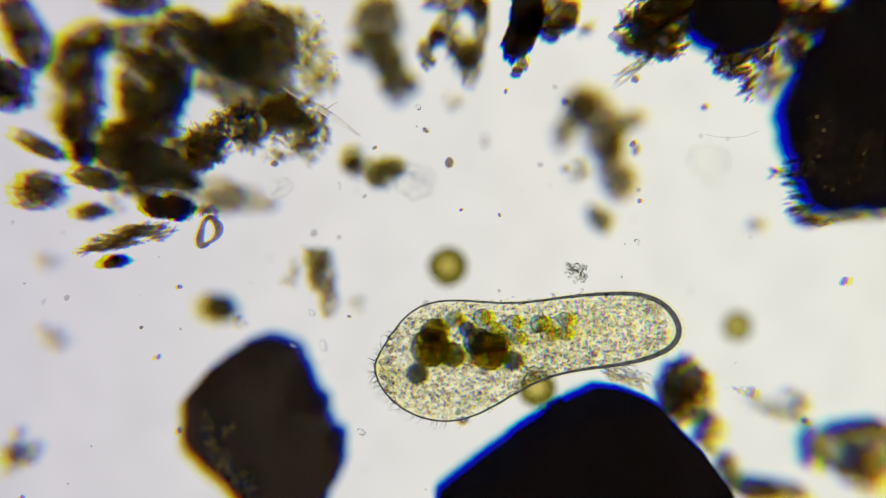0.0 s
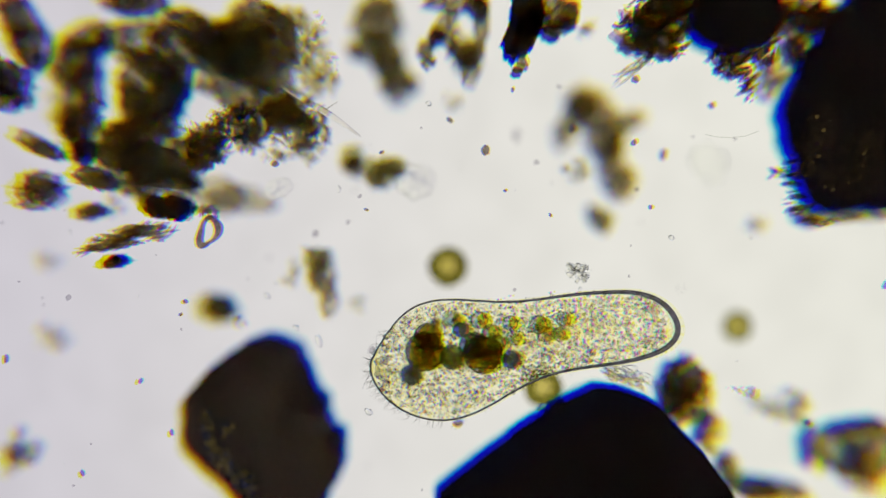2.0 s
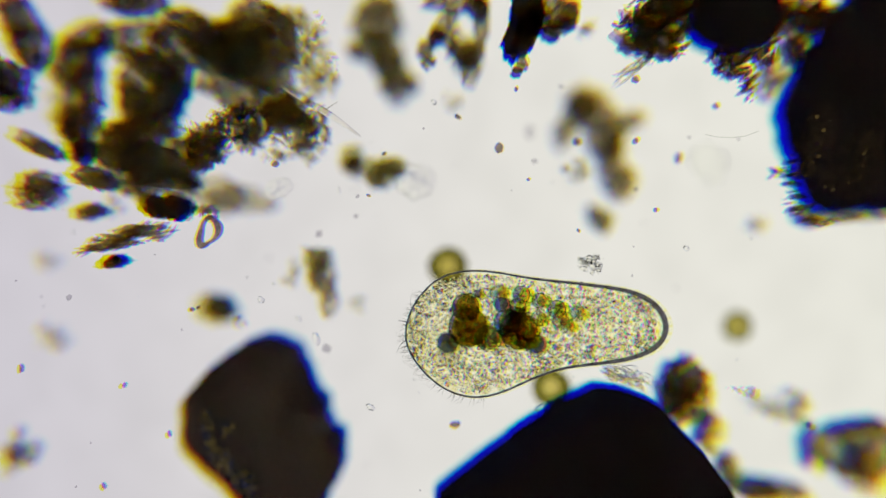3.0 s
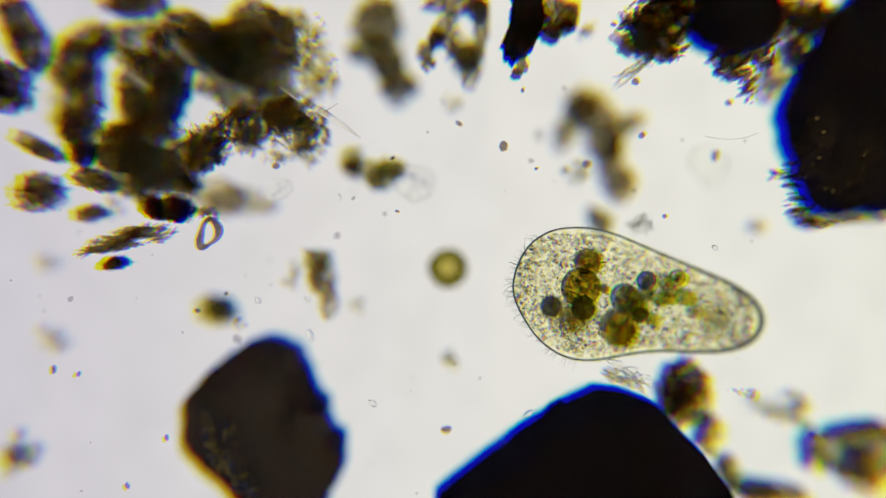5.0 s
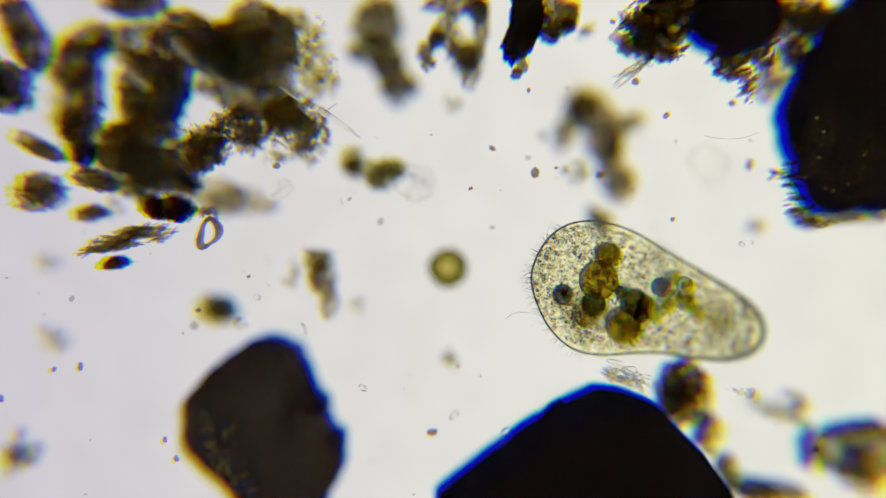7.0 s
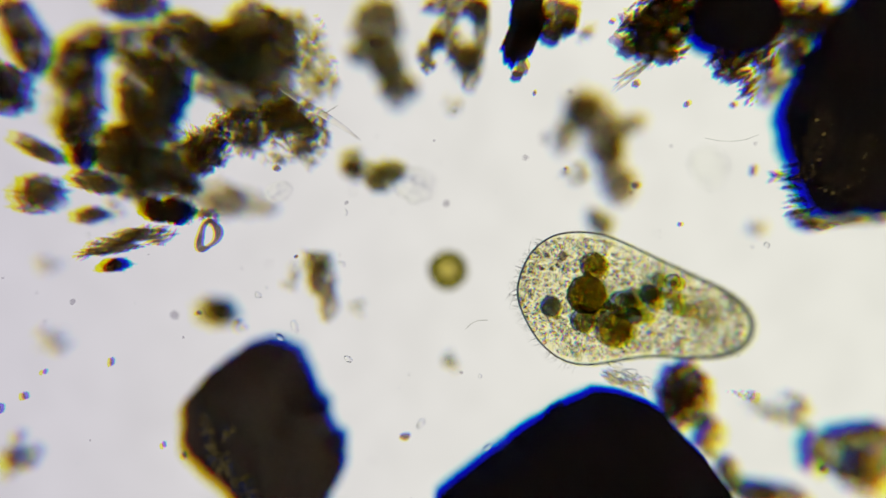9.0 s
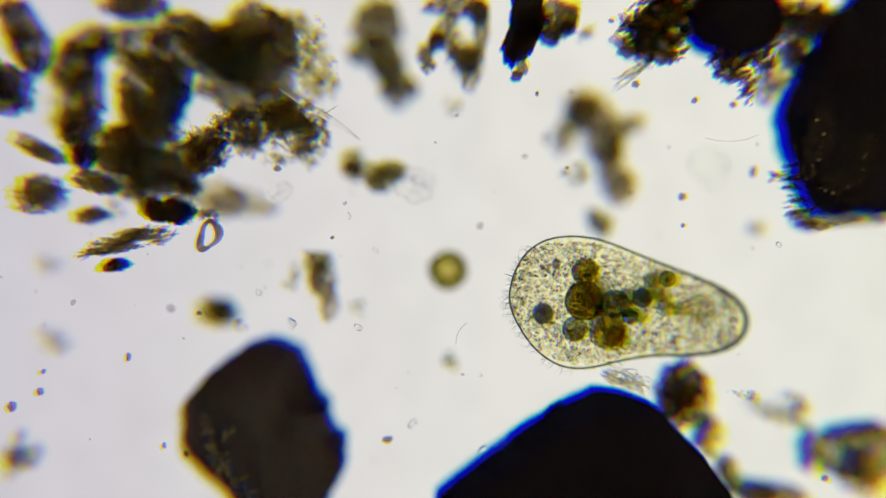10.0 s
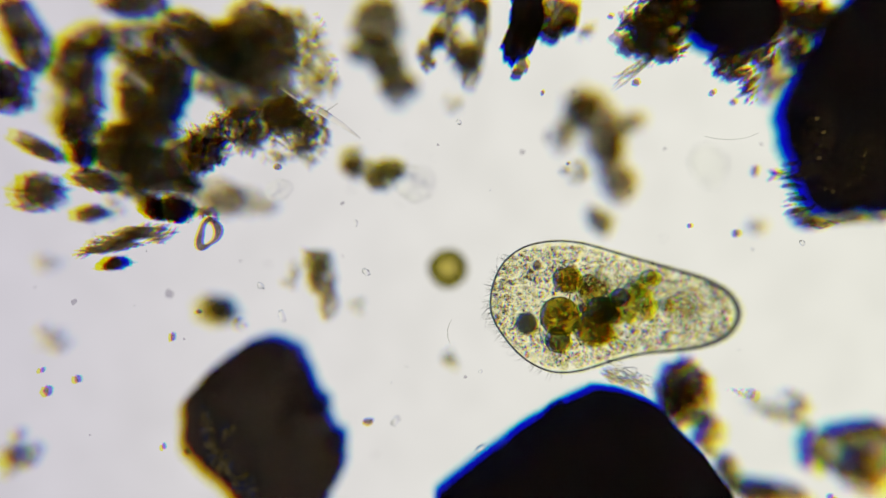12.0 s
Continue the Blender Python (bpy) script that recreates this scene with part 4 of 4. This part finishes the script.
def ciliate():
    ob = thing("ciliate", at(925, 512), "clear slipper-shaped ciliate full of granules and dark food vacuoles", "ciliate")
    rng = np.random.default_rng(11)
    for i in range(N_PLATES):
        plate(ob, i, rng)
    # cytoplasm: patches of clear and dark granules
    ns, nv = 13, 5
    for i in range(ns):
        for j in range(nv):
            s, v = (i + 0.5) / ns, -1 + (2 * j + 1) / nv
            mid = inside(s, v, REST)
            w = profile(s, 1)[1]
            pieces = {"clear_cytoplasm": [], "dark_cytoplasm": []}
            for name, sub, density, low, high in (("clear_cytoplasm", 2, 0.030, 1.7, 4.4), ("dark_cytoplasm", 1, 0.046, 1.2, 3.1)):
                base, face = ICO[sub]
                for g in range(max(5, int(density * 433 / ns * 2 * w / nv))):
                    s2 = s + rng.normal() * 0.75 / ns
                    s2 = 0.012 + rng.random() * 0.05 if s2 < 0.012 else 0.955 - rng.random() * 0.08 if s2 > 0.955 else s2
                    v2 = v + rng.normal() * 1.5 / nv
                    v2 = v2 if abs(v2) < 0.92 else math.copysign(rng.uniform(0.35, 0.92), v2)
                    p = inside(s2, v2, REST) - mid
                    deep = min(0.008, 0.45 * profile(s2, 1)[1] * U) * math.sqrt(1 - v2 * v2)
                    r = low + (high - low) * rng.random() ** 2
                    form = base * r * (1 + 0.25 * (rng.random((len(base), 1)) - 0.5)) * np.array([1.3, 0.9, 0.85])
                    pieces[name].append((form @ turn_matrix(rng).T * U + np.array([p.x, p.y, rng.uniform(-1, 1) * deep]), face))
            there = body_pose(REST) @ mid
            step = body_pose(REST).to_3x3().inverted() @ (Vector((there.x, there.y, 0)) * FRINGE * 0.6 + Vector((0, 0, 0.001)))
            for name, stain in (("clear_cytoplasm", BEAD), ("dark_cytoplasm", layers(GRAIN_DARK, WATER)[1])):
                me = mesh_of(name, *joined(pieces[name]))
                pa = tagged(part(name, me, stain, ob, "fine granules of the cytoplasm"), kind="stuff")
                pa.location = mid
                PATCHES.append((pa, s, v))
                if name == "dark_cytoplasm":
                    for word, skin, share in (("inner_skin", layers(GRAIN_DARK, WATER)[0], INWARD), ("outer_skin", layers(GRAIN_DARK, WATER)[2], OUTWARD)):
                        tagged(part("granule_" + word, me, skin, pa, "shifted stained copy that imitates a colour fringe on the granules"), kind="stuff").location = step * share
    return ob


CILIATE = ciliate()

# food vacuoles: radius, stain, height, then their way: seconds and places on the field
TINTS = {VAC_BROWN: VAC_BROWN_TINT, VAC_GOLD: VAC_GOLD_TINT, VAC_GREEN: VAC_GREEN_TINT, VAC_LIME: VAC_LIME_TINT, VAC_SLATE: VAC_SLATE_TINT, VAC_TAN: VAC_TAN_TINT}


MEMBRANE = sheer("vacuole_membrane", (0.20, 0.19, 0.14), (0.42, 0.40, 0.30), 120)


def hoop(r, thick):
    """A thin level ring round a vacuole, shaped to outline it in the camera's view."""
    v, f = [], []
    n, k = 28, 5
    for i in range(n):
        a = 2 * math.pi * i / n
        for j in range(k):
            b = 2 * math.pi * j / k
            d = r + thick * math.cos(b)
            v.append(Vector((d * math.cos(a), d * math.sin(a), thick * 2 * math.sin(b))) * U)
            f.append((i * k + j, (i + 1) % n * k + j, (i + 1) % n * k + (j + 1) % k, i * k + (j + 1) % k))
    return mesh_of("membrane", v, f)


def vacuole(r, stain, z, path):
    i = len(VACUOLES)
    me = mesh_of("food_vacuole", *lump((0, 0, 0), (r * 0.96, r * 0.96, r * 0.85), 0, 0.04, 0.02, 3, 40 + i))
    vac = part("food_vacuole", me, stain, CILIATE, "round stained food vacuole")
    x, y = path[5][1:]
    step = Vector(((x - 784) * U, (441 - y) * U, 0)) * FRINGE
    # Red and blue are held back by shifted copies, which colours in a lens fringe.
    fringes = layers(TINTS[stain], WATER)
    part("inner_skin", me, fringes[0], vac, "shifted blue copy that imitates the lens's colour fringe").location = step * INWARD
    part("outer_skin", me, fringes[2], vac, "shifted amber copy that imitates the lens's colour fringe").location = step * OUTWARD
    v, f = flakes([(0, 0, 0, r * 0.84, r * 0.84, r * 0.7, 0)], int(3 + r * 1.7) if r > 18 else 4, 3.6, np.random.default_rng(i + 60))
    fringed("crumbs", mesh_of("crumbs", v, f), 0, 0, vac, VAC_CRUMB, WATER, "dark brown food crumbs", "stuff", step=step + Vector((0, 0, 0.0004)))
    if stain is not VAC_TAN:
        part("membrane", hoop(r * 0.97, 1.0 + r * 0.012), MEMBRANE, vac, "thin dark ring that outlines the membrane from above")
    VACUOLES.append((vac, z, path))


vacuole(35, VAC_BROWN, 10, [(0, 762, 615), (2.0, 752, 622), (2.6, 748, 618), (3.1, 848, 570), (4.8, 1018, 512), (5.5, 1040, 505), (6.5, 1065, 490), (9.5, 1033, 528), (10.5, 1033, 538), (12, 990, 560)])
vacuole(24, VAC_BROWN, 0, [(0, 768, 588), (2.0, 757, 596), (2.6, 752, 592), (3.1, 842, 532), (4.8, 1032, 467), (5.5, 1050, 462), (6.5, 1083, 448), (9.5, 1045, 475), (10.5, 1028, 487), (12, 1003, 495)])
vacuole(19, VAC_SLATE, 20, [(0, 738, 661), (2.0, 728, 663), (2.6, 722, 665), (3.1, 810, 592), (4.8, 965, 545), (5.5, 985, 536), (6.5, 1000, 516), (9.5, 967, 547), (10.5, 951, 562), (12, 930, 572)])
vacuole(22, VAC_GREEN, 5, [(0, 800, 628), (2.0, 800, 632), (2.6, 790, 630), (3.1, 880, 590), (4.8, 1024, 548), (5.5, 1043, 541), (6.5, 1058, 532), (9.5, 1026, 574), (10.5, 1009, 590), (12, 987, 603)])
vacuole(34, VAC_BROWN, -5, [(0, 865, 622), (2.0, 856, 628), (2.6, 850, 628), (3.1, 935, 575), (4.8, 1090, 582), (5.5, 1100, 574), (6.5, 1112, 574), (9.5, 1082, 583), (10.5, 1073, 588), (12, 1050, 580)])
vacuole(25, VAC_GREEN, 8, [(0, 845, 605), (2.0, 838, 612), (2.6, 836, 610), (3.1, 915, 562), (4.8, 1098, 527), (5.5, 1115, 530), (6.5, 1130, 535), (9.5, 1098, 540), (10.5, 1081, 537), (12, 1063, 550)])
vacuole(17, VAC_SLATE, 15, [(0, 907, 638), (2.0, 905, 636), (2.6, 898, 638), (3.1, 963, 602), (4.8, 1134, 500), (5.5, 1160, 500), (6.5, 1177, 505), (9.5, 1145, 524), (10.5, 1130, 530), (12, 1098, 527)])
vacuole(14, VAC_LIME, 25, [(0, 805, 565), (2.0, 803, 566), (2.6, 797, 568), (3.1, 903, 505), (4.8, 1190, 490), (5.5, 1203, 500), (6.5, 1218, 505), (9.5, 1185, 498), (10.5, 1175, 490), (12, 1147, 492)])
vacuole(15, VAC_LIME, 5, [(0, 853, 562), (2.0, 848, 567), (2.6, 846, 568), (3.1, 942, 510), (4.8, 1205, 525), (5.5, 1215, 530), (6.5, 1225, 535), (9.5, 1190, 545), (10.5, 1170, 545), (12, 1142, 540)])
vacuole(14, VAC_SLATE, 12, [(0, 826, 583), (2.0, 816, 584), (2.6, 812, 583), (3.1, 908, 528), (4.8, 1128, 560), (5.5, 1135, 552), (6.5, 1140, 558), (9.5, 1120, 560), (10.5, 1110, 560), (12, 1085, 560)])
vacuole(16, VAC_LIME, 0, [(0, 955, 573), (2.0, 953, 575), (2.6, 948, 577), (3.1, 995, 540), (4.8, 1165, 525), (5.5, 1170, 535), (6.5, 1185, 540), (9.5, 1150, 530), (10.5, 1140, 515), (12, 1120, 515)])
vacuole(13, VAC_LIME, 0, [(0, 908, 571), (2.0, 903, 572), (2.6, 900, 573), (3.1, 968, 522), (4.8, 1170, 500), (5.5, 1185, 492), (6.5, 1200, 490), (9.5, 1160, 495), (10.5, 1150, 500), (12, 1130, 500)])
vacuole(13, VAC_LIME, -8, [(0, 915, 597), (2.0, 910, 598), (2.6, 907, 600), (3.1, 965, 555), (4.8, 1150, 565), (5.5, 1155, 562), (6.5, 1165, 560), (9.5, 1140, 560), (10.5, 1130, 560), (12, 1110, 560)])
vacuole(13, VAC_LIME, -8, [(0, 1000, 566), (2.0, 998, 566), (2.6, 995, 568), (3.1, 1030, 550), (4.8, 1225, 550), (5.5, 1235, 550), (6.5, 1242, 555), (9.5, 1215, 548), (10.5, 1200, 545), (12, 1180, 540)])
vacuole(14, VAC_LIME, 8, [(0, 872, 583), (2.0, 868, 588), (2.6, 864, 590), (3.1, 930, 530), (4.8, 1120, 545), (5.5, 1138, 535), (6.5, 1150, 535), (9.5, 1120, 545), (10.5, 1105, 550), (12, 1085, 550)])
vacuole(12, VAC_LIME, -8, [(0, 998, 590), (2.0, 990, 592), (2.6, 985, 592), (3.1, 1010, 575), (4.8, 1180, 530), (5.5, 1190, 525), (6.5, 1205, 525), (9.5, 1175, 520), (10.5, 1160, 525), (12, 1140, 520)])
vacuole(19, VAC_GOLD, -12, [(0, 880, 625), (2.0, 872, 630), (2.6, 866, 630), (3.1, 945, 590), (4.8, 1118, 552), (5.5, 1140, 538), (6.5, 1152, 536), (9.5, 1100, 596), (10.5, 1092, 598), (12, 1072, 590)])
vacuole(17, VAC_GOLD, -12, [(0, 838, 632), (2.0, 832, 636), (2.6, 828, 636), (3.1, 905, 588), (4.8, 1098, 600), (5.5, 1118, 592), (6.5, 1118, 592), (9.5, 1160, 500), (10.5, 1176, 492), (12, 1118, 540)])
vacuole(14, VAC_GOLD, -6, [(0, 970, 590), (2.0, 965, 592), (2.6, 958, 592), (3.1, 1000, 560), (4.8, 1180, 510), (5.5, 1208, 520), (6.5, 1222, 528), (9.5, 1192, 525), (10.5, 1160, 540), (12, 1140, 555)])
vacuole(16, VAC_GREEN, -6, [(0, 885, 605), (2.0, 880, 608), (2.6, 874, 608), (3.1, 930, 548), (4.8, 1150, 520), (5.5, 1090, 520), (6.5, 1105, 520), (9.5, 1125, 525), (10.5, 1105, 525), (12, 1080, 535)])
# The tan gullet patch, built as a vacuole; at first kept behind a brown one.
vacuole(25, VAC_TAN, -14, [(0, 765, 620), (2.0, 755, 626), (2.6, 750, 622), (3.1, 850, 575), (4.8, 1008, 565), (5.5, 1015, 562), (6.5, 1030, 560), (9.5, 1062, 545), (10.5, 1056, 525), (12, 1046, 508)])
vacuole(8, VAC_BROWN, 25, [(0, 775, 570), (2.0, 769, 571), (2.6, 764, 572), (3.1, 866, 508), (4.8, 1058, 512), (5.5, 1080, 510), (6.5, 1100, 508), (9.5, 1070, 548), (10.5, 1050, 550), (12, 1030, 545)])

# ---- drifting specks: radius, dark or clear, height, then seconds and places on the field ----
SPECK_DARK = sheer("dark_speck", (0.28, 0.26, 0.40), (0.46, 0.44, 0.58), 300)
SPECK_TINT = sheer("speck_tint", (0.82, 0.70, 0.40), (0.90, 0.80, 0.50), 300)
SPECK_GREY = sheer("grey_speck", (0.55, 0.54, 0.60), (0.70, 0.68, 0.70), 300)
rng = np.random.default_rng(5)


def speck(r, kind, z, path):
    i = len(SPECKS)
    label = ("tiny clear bead drifting in the water", "tiny dark speck drifting in the water", "tiny faint grey speck drifting in the water")[kind]
    ob = thing("speck", at(*path[0][1:], z), label, "speck", "drifting specks")
    form = lump((0, 0, 0), (r * rng.uniform(0.8, 1.25), r * rng.uniform(0.6, 0.9), r * 0.7), rng.uniform(0, 180), 0.16, 0.05, 3, 90 + i)
    if kind == 1:
        fringed("body", mesh_of("body", *form), *path[-1][1:], ob, SPECK_DARK, SPECK_TINT, share=0.015)
    else:
        part("body", mesh_of("body", *form), CRYSTAL if kind == 0 else SPECK_GREY, ob)
    SPECKS.append((ob, z, path))


speck(8, 1, 0.064, [(0, 795, 288), (1, 829, 273), (2, 859, 266), (3, 883, 262), (5, 891, 259), (6, 900, 265), (6.5, 914, 273), (7, 947, 306), (7.2, 975, 325), (8, 1000, 425), (12, 950, 470)])
speck(4, 1, 0.06, [(0, 884, 381), (1, 929, 378), (2, 974, 381), (2.6, 1001, 389), (3.2, 1030, 420), (5, 1040, 480), (12, 980, 520)])
speck(4, 1, 0.06, [(0, 618, 560), (0.5, 636, 487), (1, 637, 430), (1.5, 640, 397), (2, 648, 371), (3, 652, 346), (5, 703, 374), (5.5, 729, 381), (6, 778, 390), (6.5, 865, 413), (6.7, 930, 440), (7.2, 970, 460), (12, 920, 520)])
speck(5, 1, 0.066, [(0, 753, 231), (1, 778, 221), (2, 796, 213), (3, 810, 207), (5, 812, 219), (6, 825, 227), (6.5, 841, 234), (7, 871, 263), (7.2, 893, 280), (8, 970, 410), (12, 940, 480)])
speck(3, 1, 0.06, [(0, 816, 372), (1, 856, 349), (2, 894, 338), (3, 935, 318), (5, 949, 299), (6, 969, 299), (12, 1005, 290)])
speck(10, 2, 0.03, [(0, 859, 250), (1, 887, 243), (2, 914, 239), (3, 937, 233), (5, 954, 239), (12, 968, 242)])
speck(9, 1, 0.045, [(0, 1125, 266), (1, 1150, 270), (2, 1173, 274), (3, 1200, 280), (5, 1265, 276), (6, 1300, 289), (7, 1326, 292), (9, 1332, 302), (12, 1335, 303)])
speck(6, 1, 0.052, [(0, 1246, 190), (2, 1259, 187), (3, 1266, 188), (5, 1289, 182), (6, 1294, 184), (12, 1297, 181)])
speck(6, 0, 0.06, [(0, 552, 554), (0.5, 524, 537), (1, 499, 528), (1.5, 485, 525), (2, 473, 524), (2.5, 464, 527), (3, 462, 531), (6, 455, 530), (12, 461, 506)])
speck(4, 1, 0.058, [(0, 318, 508), (1, 320, 522), (2, 328, 534), (3, 340, 548), (5, 349, 550), (12, 352, 552)])
speck(7, 1, 0.056, [(0, -12, 600), (1, 0, 616), (2, 11, 635), (3, 38, 652), (5, 95, 654), (6, 118, 652), (7, 142, 649), (9, 198, 640), (10, 227, 632), (11, 266, 617), (12, 306, 596)])
speck(6, 1, 0.056, [(0, 40, 882), (0.5, 54, 870), (1.5, 118, 836), (2.5, 167, 847), (3, 184, 860), (5, 225, 860), (6, 265, 835), (6.5, 291, 818), (7, 312, 812), (12, 330, 800)])
speck(7, 0, 0.06, [(0, 640, 765), (2.5, 655, 724), (4.8, 660, 716), (5.5, 662, 708), (6, 656, 701), (6.5, 650, 692), (7, 643, 687), (9, 617, 636), (9.5, 620, 611), (10, 635, 580), (10.5, 666, 545), (10.9, 737, 514), (11.2, 860, 505), (12, 900, 530)])
speck(7, 0, 0.06, [(0, 960, 720), (5, 935, 732), (6.5, 905, 752), (9, 862, 792), (12, 850, 793)])
speck(4, 1, 0.06, [(0, 250, 580), (5, 400, 520), (7, 440, 490), (8.8, 514, 461), (9.5, 551, 436), (10, 588, 421), (10.5, 645, 410), (11, 744, 418), (11.5, 890, 450), (12, 930, 470)])
speck(6, 0, 0.06, [(0, 520, 610), (5, 545, 530), (7, 570, 490), (9, 606, 467), (9.5, 631, 456), (10, 665, 443), (10.5, 721, 436), (11, 850, 462), (12, 905, 500)])
speck(8, 1, 0.052, [(0, 1000, 180), (7, 1060, 310), (9, 1125, 328), (9.5, 1165, 338), (10, 1207, 348), (10.5, 1237, 361), (11, 1263, 381), (11.5, 1286, 397), (12, 1302, 413)])
speck(8, 1, 0.052, [(0, 820, 745), (5, 790, 760), (7, 765, 765), (8.8, 724, 770), (9.5, 700, 778), (10, 686, 778), (11, 666, 769), (12, 652, 746)])
speck(7, 1, 0.056, [(0, -70, 705), (7, 0, 706), (8.8, 40, 701), (9.5, 57, 698), (10.5, 86, 688), (12, 138, 671)])
speck(10, 1, 0.056, [(0, -90, 730), (7, -20, 726), (9, 0, 723), (10, 21, 720), (11, 55, 704), (12, 85, 692)])
speck(7, 0, 0.058, [(0, 465, 640), (7, 480, 615), (9, 496, 597), (9.5, 504, 586), (10, 518, 571), (10.5, 534, 550), (11, 560, 530), (11.5, 598, 506), (12, 648, 482)])
speck(8, 1, 0.056, [(0, 1495, 498), (1.5, 1553, 503), (3, 1600, 506), (12, 1760, 520)])
speck(4, 1, 0.06, [(0, 663, 262), (3, 680, 272), (5, 695, 280), (5.5, 706, 288), (6, 726, 296), (6.5, 763, 305), (7, 833, 334), (7.4, 930, 400), (8, 980, 450), (12, 930, 490)])
speck(5, 2, 0.05, [(0, 600, 420), (4.8, 674, 377), (5.5, 709, 387), (6, 755, 390), (6.5, 795, 388), (7, 871, 403), (7.2, 919, 420), (8, 975, 460), (12, 930, 510)])
speck(7, 2, 0.05, [(0, 556, 413), (5, 597, 417), (6, 629, 412), (6.5, 651, 400), (7, 674, 392), (9, 790, 360), (10, 850, 400), (10.6, 930, 450), (12, 940, 490)])
speck(5, 1, 0.058, [(0, 1120, 255), (5, 1136, 240), (6, 1150, 227), (6.5, 1164, 214), (7, 1179, 205), (9, 1215, 185), (12, 1260, 165)])
speck(8, 0, 0.05, [(0, 985, 600), (2.6, 980, 590), (4.8, 970, 590), (5.3, 934, 632), (5.5, 919, 665), (6, 870, 700), (6.5, 835, 717), (7, 804, 735), (9, 745, 750), (12, 700, 745)])
speck(4, 1, 0.06, [(0, 895, 162), (5, 925, 160), (12, 960, 165)])
speck(4, 1, 0.06, [(0, 1132, 356), (3, 1160, 372), (12, 1220, 400)])
speck(6, 1, 0.058, [(0, 317, 762), (1, 308, 764), (12, 290, 790)])
speck(6, 1, 0.058, [(0, 486, 290), (12, 492, 296)])
speck(7, 1, 0.058, [(0, 1124, 141), (12, 1125, 147)])
speck(9, 0, 0.055, [(0, 573, 612), (3, 560, 600), (12, 500, 560)])
speck(9, 2, 0.05, [(0, 755, 540), (2, 660, 620), (5, 420, 600), (12, 300, 520)])
speck(6, 0, 0.06, [(0, 740, 190), (6, 790, 180), (12, 812, 216)])
speck(5, 1, 0.058, [(0, 1090, 50), (12, 1080, 30)])
speck(5, 0, 0.06, [(0, 600, 330), (5, 600, 349), (12, 630, 395)])
speck(7, 0, 0.058, [(0, 1128, 428), (1, 1160, 402), (3, 1215, 440), (6, 1290, 436), (12, 1420, 430)])
speck(6, 1, 0.054, [(0, 1425, 745), (3, 1432, 752), (12, 1470, 880)])
speck(5, 1, 0.058, [(0, 280, 632), (3, 220, 682), (6, 110, 655), (12, 75, 655)])

# faint small dots in the water, each on its own slow way
for i in range(64):
    r, z = rng.uniform(2.5, 6) if i < 26 else rng.uniform(1.6, 3.2), (0.03, 0.05, 0.058, 0.062)[i % 4]
    x, y = rng.uniform(20, 1400), rng.uniform(150, 870)
    dx, dy = rng.normal() * 45, rng.normal() * 25
    ob = thing("speck", at(x, y, z), "tiny faint grey dot drifting in the water", "speck", "drifting specks")
    part("body", mesh_of("body", *lump((0, 0, 0), (r, r * rng.uniform(0.6, 1), r * 0.7), rng.uniform(0, 180), 0.15, 0.05, 2, 140 + i)), SPECK_GREY if i % 3 else CRYSTAL, ob)
    SPECKS.append((ob, z, [(0, x, y), (6, x + dx * 0.6, y + dy * 0.4), (12, x + dx, y + dy)]))


# ---- what moves ----
def motions():
    walk(CILIATE, [(t, body_pose(t)) for t in BEATS])
    for ob, u0, u1 in PLATES:
        walk(ob, [(t, plate_pose(u0, u1, t)) for t in BEATS])
    for ob, s, v in PATCHES:
        walk(ob, [(t, Matrix.Translation(inside(s, v, t))) for t in BEATS])
    for ob, z, path in VACUOLES:
        rows = []
        for t in BEATS:
            x, y = (float(np.interp(t, [p[0] for p in path], [p[i] for p in path])) for i in (1, 2))
            place = body_pose(t).inverted() @ at(x, y - creep(t))
            rows.append((t, Matrix.Translation((place.x, place.y, z * U))))
        walk(ob, rows)
    for ob, z, path in SPECKS:
        walk(ob, [(t, Matrix.Translation(at(x, y - creep(t), z))) for t, x, y in path])
    walk(ALGA, [(t, Matrix.Translation(at(x, y - creep(t), z))) for t, x, y, z in (
        (0, 950, 687, 0.034), (2, 961, 686, 0.034), (2.6, 962, 686, 0.034), (3.2, 985, 685, 0.03), (4.0, 1005, 620, 0.02), (4.8, 1013, 568, 0.02), (5.5, 1010, 555, 0.02), (6.5, 1025, 555, 0.02), (9.5, 1050, 520, 0.02), (12, 1052, 520, 0.02))])
    walk(TAIL_ALGA, [(t, Matrix.Translation(at(x, y - creep(t), 0.015))) for t, x, y in (
        (0, 1305, 578), (2.6, 1305, 578), (3.2, 1305, 578), (4.0, 1300, 574), (4.8, 1272, 566), (5.5, 1268, 560), (6.5, 1275, 570), (9.5, 1242, 555), (10.5, 1235, 550), (12, 1213, 545))])
    walk(THREAD, [(t, pose(*at(x, y - creep(t), 0.06), 0, 0, a)) for t, x, y, a in (
        (0, 1000, 560, -80), (5, 960, 560, -80), (7.2, 905, 560, -75), (8.8, 846, 572, -70), (9.5, 823, 588, -40), (11, 806, 598, -15), (12, 797, 592, 0))])
    walk(FRAGMENT, [(t, pose(*at(x, y - creep(t), z), 0, 0, a)) for t, x, y, z, a in (
        (0, 1020, 482, 0.062, 0), (2.6, 1026, 482, 0.062, 3), (3.1, 1052, 462, 0.062, 20), (4.0, 1100, 420, 0.05, 30), (4.8, 1130, 398, 0.045, 40), (5.5, 1140, 402, 0.045, 40), (6.5, 1165, 440, 0.016, 60), (12, 1160, 500, 0.016, 70))])


motions()
